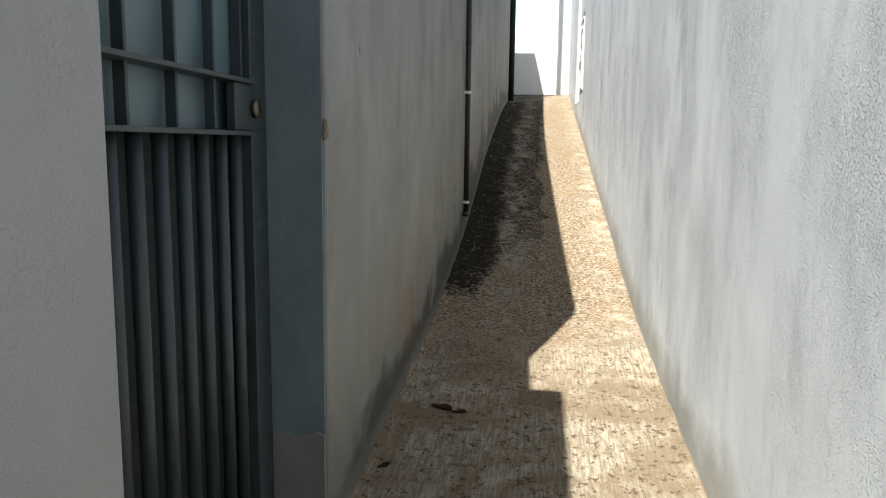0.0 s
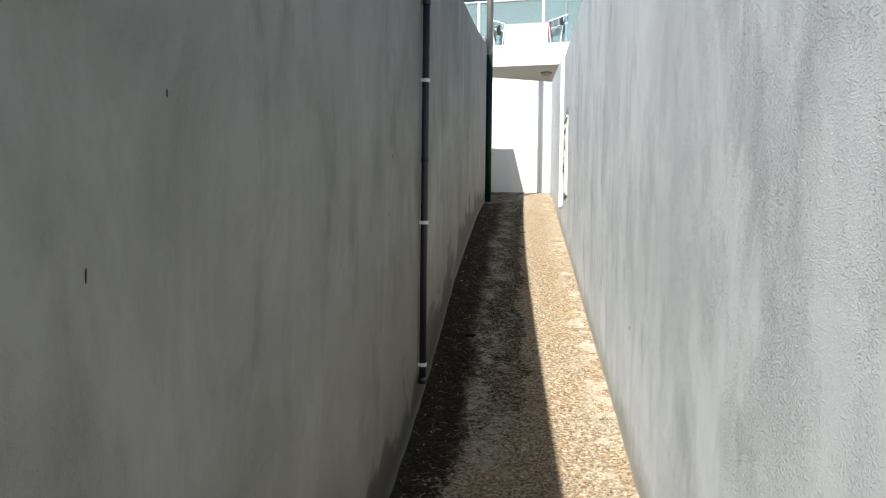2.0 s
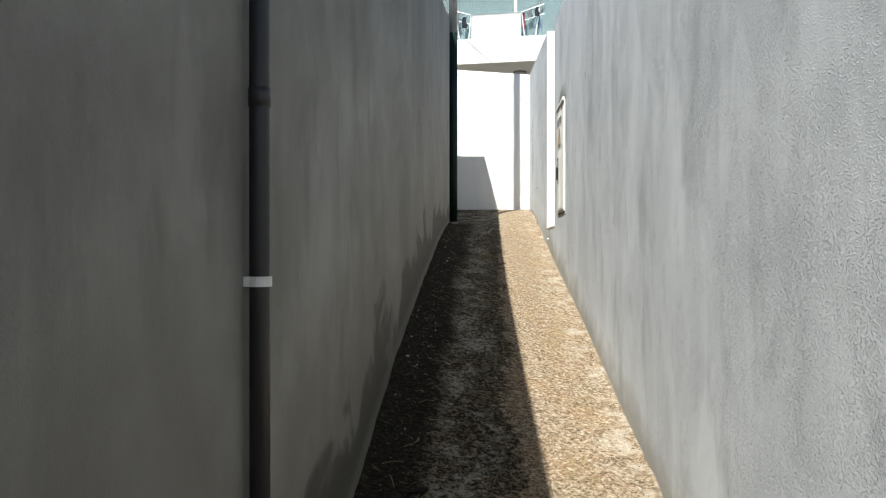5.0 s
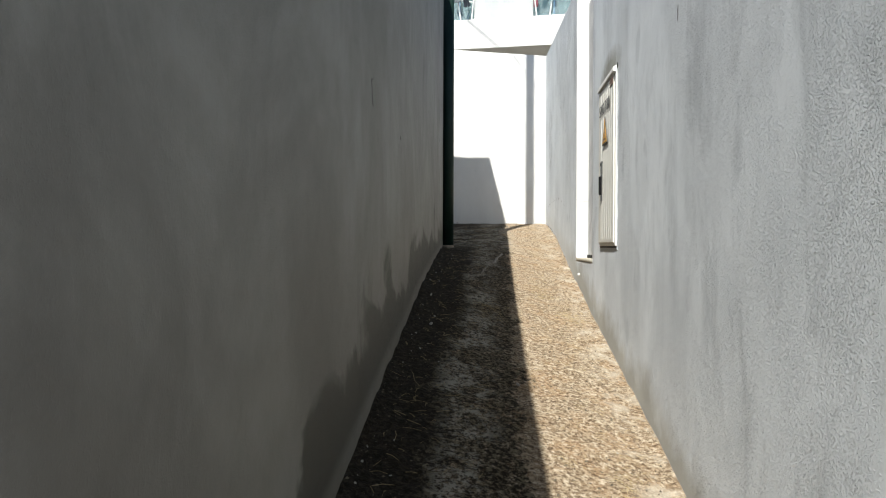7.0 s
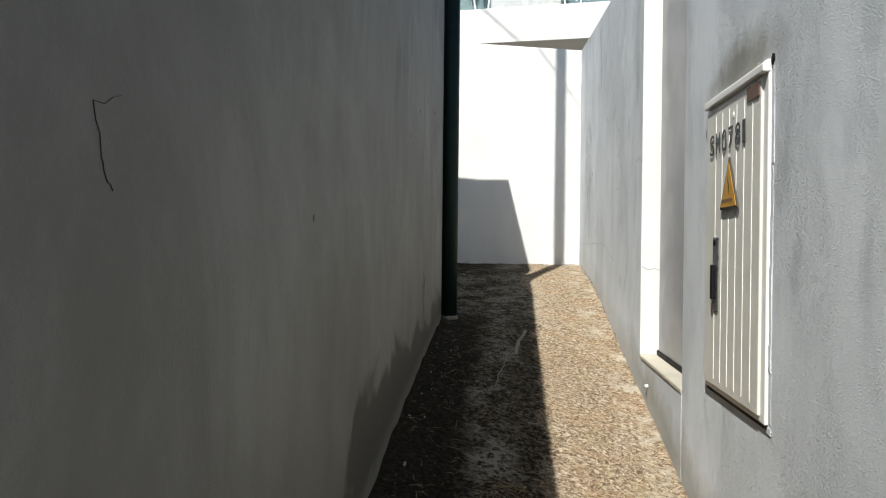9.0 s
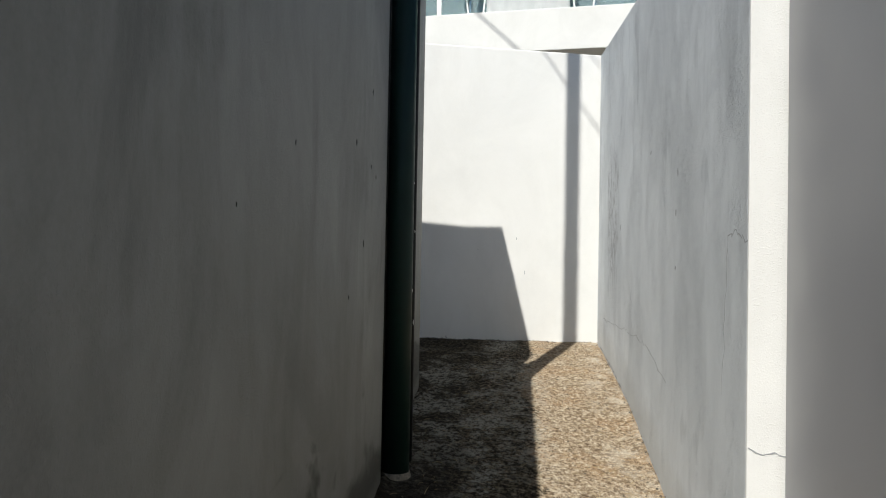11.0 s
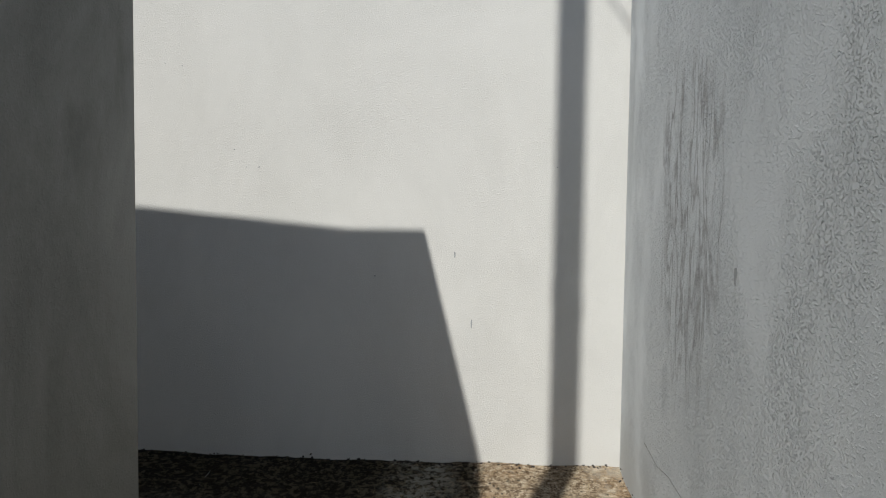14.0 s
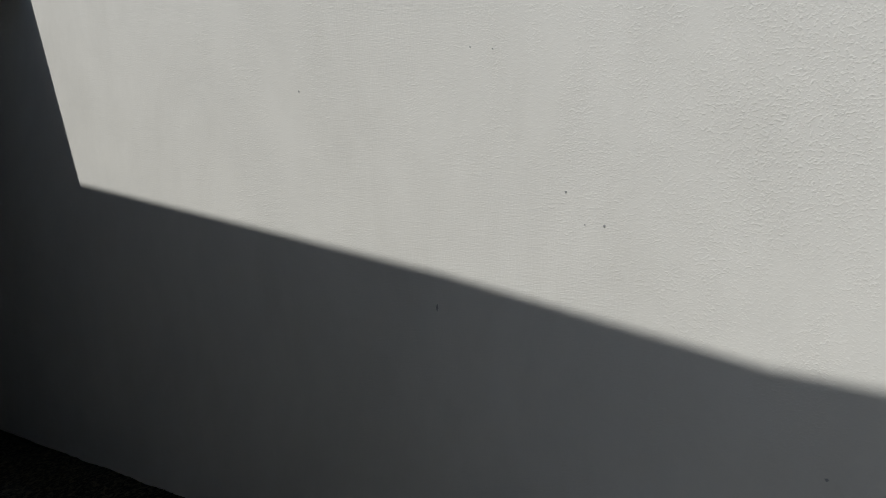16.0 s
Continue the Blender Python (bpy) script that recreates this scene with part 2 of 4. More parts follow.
def concrete_floor():
    n = Nodes("rough_dirty_concrete", 0.95)
    n.b.inputs["Specular IOR Level"].default_value = 0.12
    n.b.inputs["Diffuse Roughness"].default_value = 1.0
    x, y, z = n.xyz()
    big = n.noise(1.5, 6, 0.62, warp=0.6)
    mid = n.noise(16.0, 9, 0.78)
    crumb = n.noise(42, 8, 0.75)
    speck = n.noise(95, 6, 0.8)
    grit = n.voronoi(170)
    # worn, cleaner concrete at the foot of the slope, brushed along the walk
    brushed = n.noise(1.0, 5, 0.7, n.mapped((75, 7, 1)))
    clean = n.mix(n.ramp(brushed, 0.43, 0.57), (0.30, 0.245, 0.175), (0.52, 0.445, 0.335))
    clean = n.mix(n.math("MULTIPLY", n.ramp(n.noise(2.3, 7, 0.68, warp=0.8), 0.44, 0.58), 0.8), clean, (0.25, 0.185, 0.115))
    clean = n.mix(n.math("MULTIPLY", n.ramp(n.noise(28, 6, 0.7), 0.565, 0.60), 0.9), clean, (0.13, 0.09, 0.055))
    # dirt and dead grass trodden into the concrete higher up
    tan = n.mix(n.ramp(crumb, 0.45, 0.55), (0.220, 0.162, 0.104), (0.455, 0.365, 0.258))
    tan = n.mix(n.math("MULTIPLY", n.ramp(n.noise(4.0, 6, 0.65), 0.47, 0.62), 0.55), tan, (0.36, 0.235, 0.13))
    tan = n.mix(n.math("MULTIPLY", n.ramp(n.noise(38, 8, 0.75), 0.53, 0.57), 0.65), tan, (0.68, 0.59, 0.455))
    tan = n.mix(n.math("MULTIPLY", n.ramp(n.noise(48, 8, 0.8), 0.52, 0.555), 0.9), tan, (0.10, 0.065, 0.038))
    edge = n.math("MULTIPLY", n.ramp(x, 0.36, 0.52), n.ramp(n.noise(6, 8, 0.75), 0.50, 0.58))
    tan = n.mix(n.math("MULTIPLY", edge, 0.5), tan, (0.62, 0.56, 0.46))
    front = n.math("ADD", n.math("ADD", y, n.math("MULTIPLY", n.math("SUBTRACT", big, 0.5), 2.2)), n.math("MULTIPLY", x, -0.5))
    tan = n.mix(n.ramp(front, 2.3, 3.1), clean, tan)
    tan = n.mix(n.math("MULTIPLY", n.ramp(grit, 0.02, 0.22, 1.0, 0.0), 0.40), tan, (0.10, 0.075, 0.05))
    # moss and wet dirt along the foot of the left wall, broken up into blots, blackened further for the wall's shade
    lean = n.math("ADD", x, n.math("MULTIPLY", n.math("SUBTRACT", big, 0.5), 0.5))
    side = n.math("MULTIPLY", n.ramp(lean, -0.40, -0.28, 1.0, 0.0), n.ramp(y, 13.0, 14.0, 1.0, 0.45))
    # this edge keeps the dark tone inside the wall's cast shadow
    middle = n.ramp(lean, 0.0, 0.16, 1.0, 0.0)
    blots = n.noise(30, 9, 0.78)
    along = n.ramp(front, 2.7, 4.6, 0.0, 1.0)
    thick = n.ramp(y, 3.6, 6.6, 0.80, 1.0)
    moss_shade = n.math("MULTIPLY", n.math("ADD", n.math("MULTIPLY", side, 0.36), n.math("MULTIPLY", middle, 0.44)), n.math("MULTIPLY", along, thick))
    moss = n.ramp(n.math("ADD", moss_shade, blots), 0.835, 0.915)
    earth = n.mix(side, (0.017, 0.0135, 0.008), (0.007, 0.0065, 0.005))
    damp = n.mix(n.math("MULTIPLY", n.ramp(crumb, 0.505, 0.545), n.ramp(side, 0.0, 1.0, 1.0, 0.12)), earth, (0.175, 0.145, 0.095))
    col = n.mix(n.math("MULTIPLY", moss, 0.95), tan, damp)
    # bare pale cement in a broken strip beside the moss
    bare = n.math("MULTIPLY", n.ramp(n.noise(3.6, 9, 0.78), 0.47, 0.53), n.ramp(n.noise(34, 7, 0.8), 0.46, 0.51))
    strip = n.ramp(n.math("ABSOLUTE", n.math("ADD", lean, 0.20)), 0.05, 0.16, 1.0, 0.0)
    strip = n.math("MAXIMUM", strip, n.math("MULTIPLY", n.math("MULTIPLY", n.ramp(y, 13.0, 13.8), n.ramp(y, 15.3, 15.8, 1.0, 0.0)), n.ramp(x, 0.0, 0.2, 0.9, 0.0)))
    strip = n.math("MULTIPLY", strip, along)
    col = n.mix(n.math("MULTIPLY", n.math("MULTIPLY", bare, strip), 0.85), col, (0.45, 0.42, 0.35))
    relief = n.bump(mid, 0.5, 0.03)
    relief = n.bump(blots, 0.7, 0.015, relief)
    relief = n.bump(crumb, 0.9, 0.012, relief)
    relief = n.bump(speck, 0.8, 0.006, relief)
    relief = n.bump(grit, 0.6, 0.005, relief)
    return n.done(col, relief)


M_FLOOR = concrete_floor()


def plain(name, colour, rough=0.5, metal=0.0, vary=0.12, scale=14.0, bump=0.05):
    n = Nodes(name, rough, metal)
    low = tuple(v * (1 - 2 * vary) for v in colour)
    col = n.mix(n.ramp(n.noise(scale, 5, 0.65), 0.35, 0.7), low, colour)
    n.link(n.ramp(n.noise(scale * 2, 4), 0.3, 0.7, max(rough - 0.1, 0.02), min(rough + 0.12, 1)), n.b.inputs["Roughness"])
    return n.done(col, n.bump(n.noise(scale * 6, 3), bump, 0.01))


M_GATE = plain("gate_paint", (0.042, 0.057, 0.062), 0.42, 0.0, 0.15)
M_GATE_DARK = plain("gate_back_shade", (0.016, 0.022, 0.024), 0.6)
M_GATE_SHEET = plain("gate_sheet_paint", (0.14, 0.205, 0.23), 0.38, 0.0, 0.15, 5)
# one pole paint in two tones: pale as sunlit, dark as shaded
M_POLE_LIT = plain("pole_grey_lit", (0.36, 0.365, 0.355), 0.5, 0.0, 0.12, 12)
M_POLE_SHADED = plain("pole_green_shaded", (0.010, 0.029, 0.022), 0.5, 0.0, 0.15, 9)
M_PIPE = plain("dark_grey_pvc", (0.026, 0.026, 0.027), 0.45)
M_PIPE_PALE = plain("pale_grey_conduit", (0.30, 0.30, 0.30), 0.5)
M_FRAME = plain("dark_teal_frame", (0.03, 0.055, 0.06), 0.4)
M_CLIP = plain("white_clip", (0.78, 0.78, 0.76), 0.5)
M_BLACK = plain("black_rubber", (0.012, 0.012, 0.013), 0.6)
M_POLE_SHADED.node_tree.nodes["Principled BSDF"].inputs["Specular IOR Level"].default_value = 0.25
M_BLACK.node_tree.nodes["Principled BSDF"].inputs["Specular IOR Level"].default_value = 0.12
M_BRASS = plain("brass_lock", (0.20, 0.17, 0.12), 0.35, 1.0)
M_CAB = plain("cabinet_polyester", (0.80, 0.78, 0.70), 0.45, 0.0, 0.06, 6)
M_CAB_RIB = plain("cabinet_rib", (0.88, 0.87, 0.82), 0.4, 0.0, 0.03)
M_INK = plain("stencil_ink", (0.11, 0.115, 0.12), 0.7, 0.0, 0.3, 60)
M_YELLOW = plain("sign_amber", (0.66, 0.34, 0.03), 0.45, 0.0, 0.12, 20)
M_SIGN_EDGE = plain("sign_black", (0.03, 0.025, 0.02), 0.5)
M_BROWN = plain("brown_plate", (0.17, 0.09, 0.06), 0.5)
M_STEEL = plain("handle_steel", (0.42, 0.42, 0.42), 0.35, 0.9)
M_PANEL = plain("grey_metal_panel", (0.36, 0.36, 0.37), 0.38, 0.0, 0.05, 3, 0.02)
M_WHITE_METAL = plain("white_metal", (0.82, 0.82, 0.82), 0.4, 0.0, 0.03)
M_STRAW = plain("dry_straw", (0.50, 0.38, 0.20), 0.8, 0.0, 0.3, 30)
M_LEAF = plain("dry_leaf", (0.20, 0.09, 0.04), 0.7, 0.0, 0.3, 30)
M_LEAF_DARK = plain("rotten_leaf", (0.03, 0.024, 0.018), 0.7, 0.0, 0.3, 30)
M_PEBBLE = plain("pebble", (0.58, 0.55, 0.48), 0.85, 0.0, 0.25, 30)
M_GRIT = plain("grit_stone", (0.22, 0.18, 0.125), 0.95, 0.0, 0.4, 90)
M_CHIP = plain("bare_cement_chip", (0.40, 0.35, 0.27), 0.9, 0.0, 0.3, 60, 0.6)
M_MARK = plain("dark_flake_mark", (0.06, 0.06, 0.055), 0.85, 0.0, 0.3, 60)
M_SCRATCH = plain("scratch_grey", (0.47, 0.485, 0.50), 0.85, 0.0, 0.2, 60)
M_CRACK_PALE = plain("crack_filler", (0.42, 0.38, 0.31), 0.9, 0.0, 0.25, 40, 0.5)
M_LIGHT_LENS = plain("lamp_lens", (0.62, 0.62, 0.60), 0.3)
M_GROUND = plain("bare_ground", (0.20, 0.17, 0.12), 0.95, 0.0, 0.3, 2, 0.4)
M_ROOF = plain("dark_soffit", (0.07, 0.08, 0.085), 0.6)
M_CLOTH_PINK = plain("pink_cloth", (0.45, 0.16, 0.20), 0.9)
M_CLOTH_DARK = plain("dark_cloth", (0.05, 0.06, 0.08), 0.9)
M_CLOTH_GREY = plain("grey_cloth", (0.30, 0.33, 0.36), 0.9)


def glass(name, tint, solid):
    n = Nodes(name, 0.03)
    n.b.inputs["IOR"].default_value = 1.45
    n.b.inputs["Transmission Weight"].default_value = 1.0 - solid
    return n.done(tint)


M_BALUSTRADE = glass("balustrade_glass", (0.70, 0.84, 0.85), 0.12)
M_WINDOW = glass("window_glass", (0.10, 0.17, 0.18), 0.9)


# ---- mesh helpers ----
def link_mesh(name, bm, material, smooth=False):
    me = bpy.data.meshes.new(name)
    bm.normal_update()
    bm.to_mesh(me)
    bm.free()
    for m in material if isinstance(material, (list, tuple)) else (material,):
        me.materials.append(m)
    if smooth:
        for p in me.polygons:
            p.use_smooth = True
    return new(name, me)


def part(name, bm, material, parent, label="", smooth=False):
    ob = link_mesh(name, bm, material, smooth)
    ob.parent = parent
    if label:
        ob["label"] = label
    return ob


def thing(name, place, label, category, group="", kind=""):
    ob = new(name)
    ob.location = place
    ob.empty_display_size = 0.1
    return tagged(ob, label, category, group, kind)


def box(bm, x0, y0, z0, x1, y1, z1, bevel=0.0):
    made = bmesh.ops.create_cube(bm, size=1.0)["verts"]
    for v in made:
        v.co = ((x0 + x1) / 2 + v.co.x * (x1 - x0), (y0 + y1) / 2 + v.co.y * (y1 - y0), (z0 + z1) / 2 + v.co.z * (z1 - z0))
    if bevel:
        edges = list({e for v in made for e in v.link_edges})
        bmesh.ops.bevel(bm, geom=edges, offset=bevel, segments=2, affect="EDGES", profile=0.5)
    return bm


def rod(bm, a, b, r, seg=16, r2=None):
    a, b = Vector(a), Vector(b)
    m = Matrix.Translation((a + b) / 2) @ (b - a).to_track_quat("Z", "Y").to_matrix().to_4x4()
    bmesh.ops.create_cone(bm, cap_ends=True, segments=seg, radius1=r, radius2=r if r2 is None else r2, depth=(b - a).length, matrix=m)
    return bm


def prism(bm, outline, axis, lo, hi, bevel=0.0):
    """A straight block with an outline in the two other axes, between lo and hi on the axis."""
    rings = []
    for v in (lo, hi):
        rings.append([bm.verts.new((v, p, q) if axis == "x" else (p, v, q) if axis == "y" else (p, q, v)) for p, q in outline])
    n = len(outline)
    made = [bm.faces.new(rings[0]), bm.faces.new(rings[1][::-1])]
    for i in range(n):
        made.append(bm.faces.new((rings[0][i], rings[1][i], rings[1][(i + 1) % n], rings[0][(i + 1) % n])))
    bmesh.ops.recalc_face_normals(bm, faces=made)
    if bevel:
        bmesh.ops.bevel(bm, geom=list({e for f in made for e in f.edges}), offset=bevel, segments=2, affect="EDGES", profile=0.5)
    return bm


def B():
    return bmesh.new()


def structure(name, bm, material, label, category, smooth=False):
    return tagged(link_mesh(name, bm, material, smooth), label, category, kind="structure")


# ---- the floor and the walls ----



def floor_z(x, y):
    z = float(np.interp(y, FLOOR_Y, FLOOR_Z))
    cross = float(np.interp(y, CROSS_Y, CROSS))
    z -= cross * max(min(x, 0.7), -0.7)
    if x < -0.75:
        z += float(np.interp(-x, (0.75, 1.7, 6.5), (0.0, 0.03, -0.75)))
    return z


def floor_patch(bm, x0, x1, y0, y1, step):
    nx, ny = round((x1 - x0) / step), round((y1 - y0) / step)
    rows = []
    for j in range(ny + 1):
        y = y0 + (y1 - y0) * j / ny
        row = []
        for i in range(nx + 1):
            x = x0 + (x1 - x0) * i / nx
            p = Vector((x, y, 0))
            rough = 0.011 * noise.noise(p * 3.1) + 0.006 * noise.noise(p * 9.0) + 0.004 * noise.noise(p * 27)
            # a small raised fillet of mortar and dirt where floor and walls meet
            edge = max(0.0, 1 - min(abs(x - XL), abs(x - XR)) / 0.07) if y < 14.5 else 0.0
            rough += edge * edge * (0.018 + 0.02 * noise.noise(p * 5 + Vector((7, 0, 0))))
            row.append(bm.verts.new((x, y, floor_z(x, y) + rough)))
        rows.append(row)
    for a, b in zip(rows, rows[1:]):
        for i in range(nx):
            bm.faces.new((a[i], a[i + 1], b[i + 1], b[i]))


bm = B()
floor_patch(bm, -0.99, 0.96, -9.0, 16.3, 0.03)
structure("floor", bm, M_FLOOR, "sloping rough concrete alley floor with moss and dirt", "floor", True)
bm = B()
# the near-black tones here put the passage's deep shade into the floor colour
floor_patch(bm, -6.6, -0.99, 14.3, 16.3, 0.06)
structure("floor_passage", bm, M_FLOOR, "mossy concrete passage floor, blackened to take in its deep shade", "floor", True)
bm = B()
box(bm, -400, -400, 0.3, 400, 400, 0.5)
structure("ground", bm, M_GROUND, "bare earth round the houses", "ground")

# left wall: the stretch before the gate, the long stretch, the short stretch past the pole
bm = B()
prism(bm, [(-9.0, 0.3), (-0.42, 0.3), (-0.42, 4.04), (-9.0, 3.7)], "x", -0.95, -0.68, 0.012)
structure("wall_left_near", bm, M_NEAR, "pale grey rendered wall beside the gate", "wall")
LEFT_TOP = [(13.08, 5.77), (12.4, 5.66), (11.6, 5.53), (9.6, 5.21), (7.5, 4.92), (5.2, 4.68), (3.0, 4.52), (0.60, 4.42)]
bm = B()
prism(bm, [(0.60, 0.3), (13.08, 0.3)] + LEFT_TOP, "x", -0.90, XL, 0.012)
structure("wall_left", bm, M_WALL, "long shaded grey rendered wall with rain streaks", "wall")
bm = B()
box(bm, -0.90, 0.585, 0.5, XL - 0.006, 0.597, 4.38)
structure("trim_gate_reveal", bm, M_JAMB, "bluish grey painted reveal of the gate opening", "reveal")
bm = B()
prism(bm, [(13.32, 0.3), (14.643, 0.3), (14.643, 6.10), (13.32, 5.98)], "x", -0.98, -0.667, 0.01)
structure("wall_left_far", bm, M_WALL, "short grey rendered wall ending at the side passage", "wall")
bm = B()
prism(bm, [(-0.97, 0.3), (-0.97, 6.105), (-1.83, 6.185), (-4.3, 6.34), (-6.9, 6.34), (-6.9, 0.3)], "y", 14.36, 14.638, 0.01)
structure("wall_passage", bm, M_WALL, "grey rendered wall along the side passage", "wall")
# added wall, coloured dark to give the gap its deep shade
bm = B()
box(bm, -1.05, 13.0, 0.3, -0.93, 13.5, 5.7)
structure("wall_gap_back", bm, M_ROOF, "added wall coloured dark as the shade behind the pole", "wall")

# right wall: the long stretch with the cabinet, the sill of the recess, the stretch to the end
bm = B()
prism(bm, [(-9.0, 0.3), (11.16, 0.3), (11.16, 5.12), (7.9, 4.98), (-9.0, 4.3)], "x", XR, 0.95, 0.012)
structure("wall_right", bm, M_WALL_R, "long sunlit grey stucco wall", "wall")
bm = B()
box(bm, XR, 11.16, 0.3, 0.95, 12.20, 2.885)
structure("wall_right_recess_base", bm, M_WALL_R, "low grey wall under the recessed panel", "wall")
bm = B()
box(bm, XR - 0.004, 11.155, 2.885, 0.75, 12.195, 2.908, 0.006)
structure("sill", bm, M_CREAM, "cream cement sill with worn edge", "sill")
bm = B()
prism(bm, [(12.20, 0.3), (YE, 0.3), (YE, 5.70), (12.20, 5.32)], "x", XR, 0.95, 0.012)
structure("wall_right_far", bm, M_WALL_R, "grey stucco wall with scratches near the corner", "wall")
bm = B()
box(bm, XR - 0.003, 12.188, 2.908, 0.768, 12.2005, 5.33, 0.004)
structure("trim_recess_jamb", bm, M_WHITE, "white painted jamb of the wall recess", "jamb")

# end wall
bm = B()
prism(bm, [(-6.6, 0.3), (1.2, 0.3), (1.2, 5.655), (-6.6, 6.28)], "y", YE, YE + 0.25, 0.012)
structure("wall_end", bm, M_WHITE, "white rendered garden wall across the alley end", "wall")

# close the place behind the camera
bm = B()
box(bm, -6, -9.4, 0.3, 6, -9.0, 3.2, 0.01)
structure("wall_back", bm, M_HOUSE, "plain rendered wall behind", "wall")
# unseen wall, added to keep daylight out of the passage's deep end
bm = B()
box(bm, -6.9, 14.3, 0.3, -6.6, 16.08, 5.4, 0.01)
structure("wall_passage_end", bm, M_HOUSE, "unseen added wall keeping the side passage dark", "wall")


bm = B()
prism(bm, [(14.36, 6.36), (14.64, 6.34), (16.3, 5.50), (16.3, 5.38), (14.36, 6.20)], "x", -6.9, -4.27, 0.008)
structure("ceiling_passage", bm, M_HOUSE, "sloping slab roof over the deep end of the passage", "roof")
bm = B()
box(bm, -1.0, -0.42, 3.03, -0.83, 0.60, 4.02, 0.006)
structure("wall_over_gate", bm, M_JAMB, "bluish grey wall panel over the gate", "wall")


# ---- things ----
def gate():
    g = thing("metal_gate", (-0.79, 0.1, 0.93), "dark blue-grey welded steel gate with sheet backing", "gate")
    inv = Matrix.Translation((0.79, -0.1, -0.93))

    def p(name, bm, m, parent=g, label="", smooth=False):
        bm.transform(inv)
        return part(name, bm, m, parent, label, smooth)

    bm = B()
    box(bm, -0.845, -0.42, 2.21, -0.838, 0.584, 2.99)
    p("backing_sheet", bm, M_GATE_SHEET, label="painted steel sheet")
    # near-black sheet puts the shade between the lower bars into colour
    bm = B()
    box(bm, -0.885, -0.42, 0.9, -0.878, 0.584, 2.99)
    p("backing_sheet", bm, M_GATE_DARK, label="sheet coloured near-black as the shade between the bars")
    for y0, y1 in ((-0.42, -0.385), (0.445, 0.50)):
        bm = B()
        box(bm, -0.83, y0, 0.97, -0.79, y1, 2.97, 0.003)
        p("stile", bm, M_GATE)
    for z in (0.99, 2.95):
        bm = B()
        box(bm, -0.83, -0.385, z - 0.02, -0.79, 0.445, z + 0.02, 0.003)
        p("rail", bm, M_GATE)
    for z in (2.205, 2.342):
        bm = B()
        box(bm, -0.835, -0.385, z - 0.006, -0.775, 0.445, z + 0.006, 0.002)
        p("rail", bm, M_GATE)
    for y in (-0.345, -0.145, 0.057, 0.253, 0.424):
        bm = B()
        box(bm, -0.832, y - 0.006, 2.213, -0.805, y + 0.006, 2.93, 0.002)
        p("bar", bm, M_GATE)
    for y in (-0.31, -0.216, -0.122, -0.022, 0.08, 0.178, 0.285, 0.375):
        bm = B()
        rod(bm, (-0.81, y, 1.01), (-0.81, y, 2.199), 0.017, 14)
        p("bar", bm, M_GATE, smooth=True)
    bm = B()
    box(bm, -0.812, 0.33, 2.212, -0.786, 0.50, 2.336, 0.004)
    plate = p("lock_box", bm, M_GATE)
    bm = B()
    rod(bm, (-0.786, 0.452, 2.272), (-0.770, 0.452, 2.272), 0.025, 20)
    p("lock_cylinder", bm, M_BRASS, plate, "worn brass lock cylinder", True)
    bm = B()
    box(bm, -0.7698, 0.4495, 2.262, -0.7685, 0.4545, 2.284)
    p("keyhole", bm, M_BLACK, plate)
    bm = B()
    box(bm, -0.86, 0.505, 0.95, -0.80, 0.583, 3.0, 0.004)
    p("frame_post", bm, M_GATE)
    bm = B()
    box(bm, -0.86, -0.42, 2.985, -0.80, 0.583, 3.03, 0.004)
    p("frame_head", bm, M_GATE)
    return g


gate()


def wall_lamp():
    o = thing("wall_lamp", (XL, 0.87, 2.88), "dark grey outdoor wall lamp with pale back plate", "lamp")
    inv = Matrix.Translation((-XL, -0.87, -2.88))

    def p(name, bm, m, label="", smooth=False):
        bm.transform(inv)
        return part(name, bm, m, o, label, smooth)

    bm = B()
    box(bm, XL, 0.893, 2.895, XL + 0.008, 0.965, 3.22, 0.003)
    p("back_plate", bm, M_CLIP, "pale back plate")
    bm = B()
    prism(bm, [(XL + 0.008, 2.905), (XL + 0.046, 2.892), (XL + 0.056, 2.93), (XL + 0.044, 3.205), (XL + 0.008, 3.21)], "y", 0.898, 0.958, 0.005)
    p("housing", bm, M_PIPE)
    bm = B()
    prism(bm, [(XL + 0.0565, 2.96), (XL + 0.060, 2.965), (XL + 0.052, 3.17), (XL + 0.0485, 3.165)], "y", 0.908, 0.94)
    p("lens", bm, M_LIGHT_LENS, "pale lens strip")
    for y in (0.908, 0.928, 0.948):
        bm = B()
        rod(bm, (XL + 0.035, y, 2.899), (XL + 0.035, y, 2.888), 0.005, 10)
        p("screw", bm, M_PIPE)
    return o


wall_lamp()


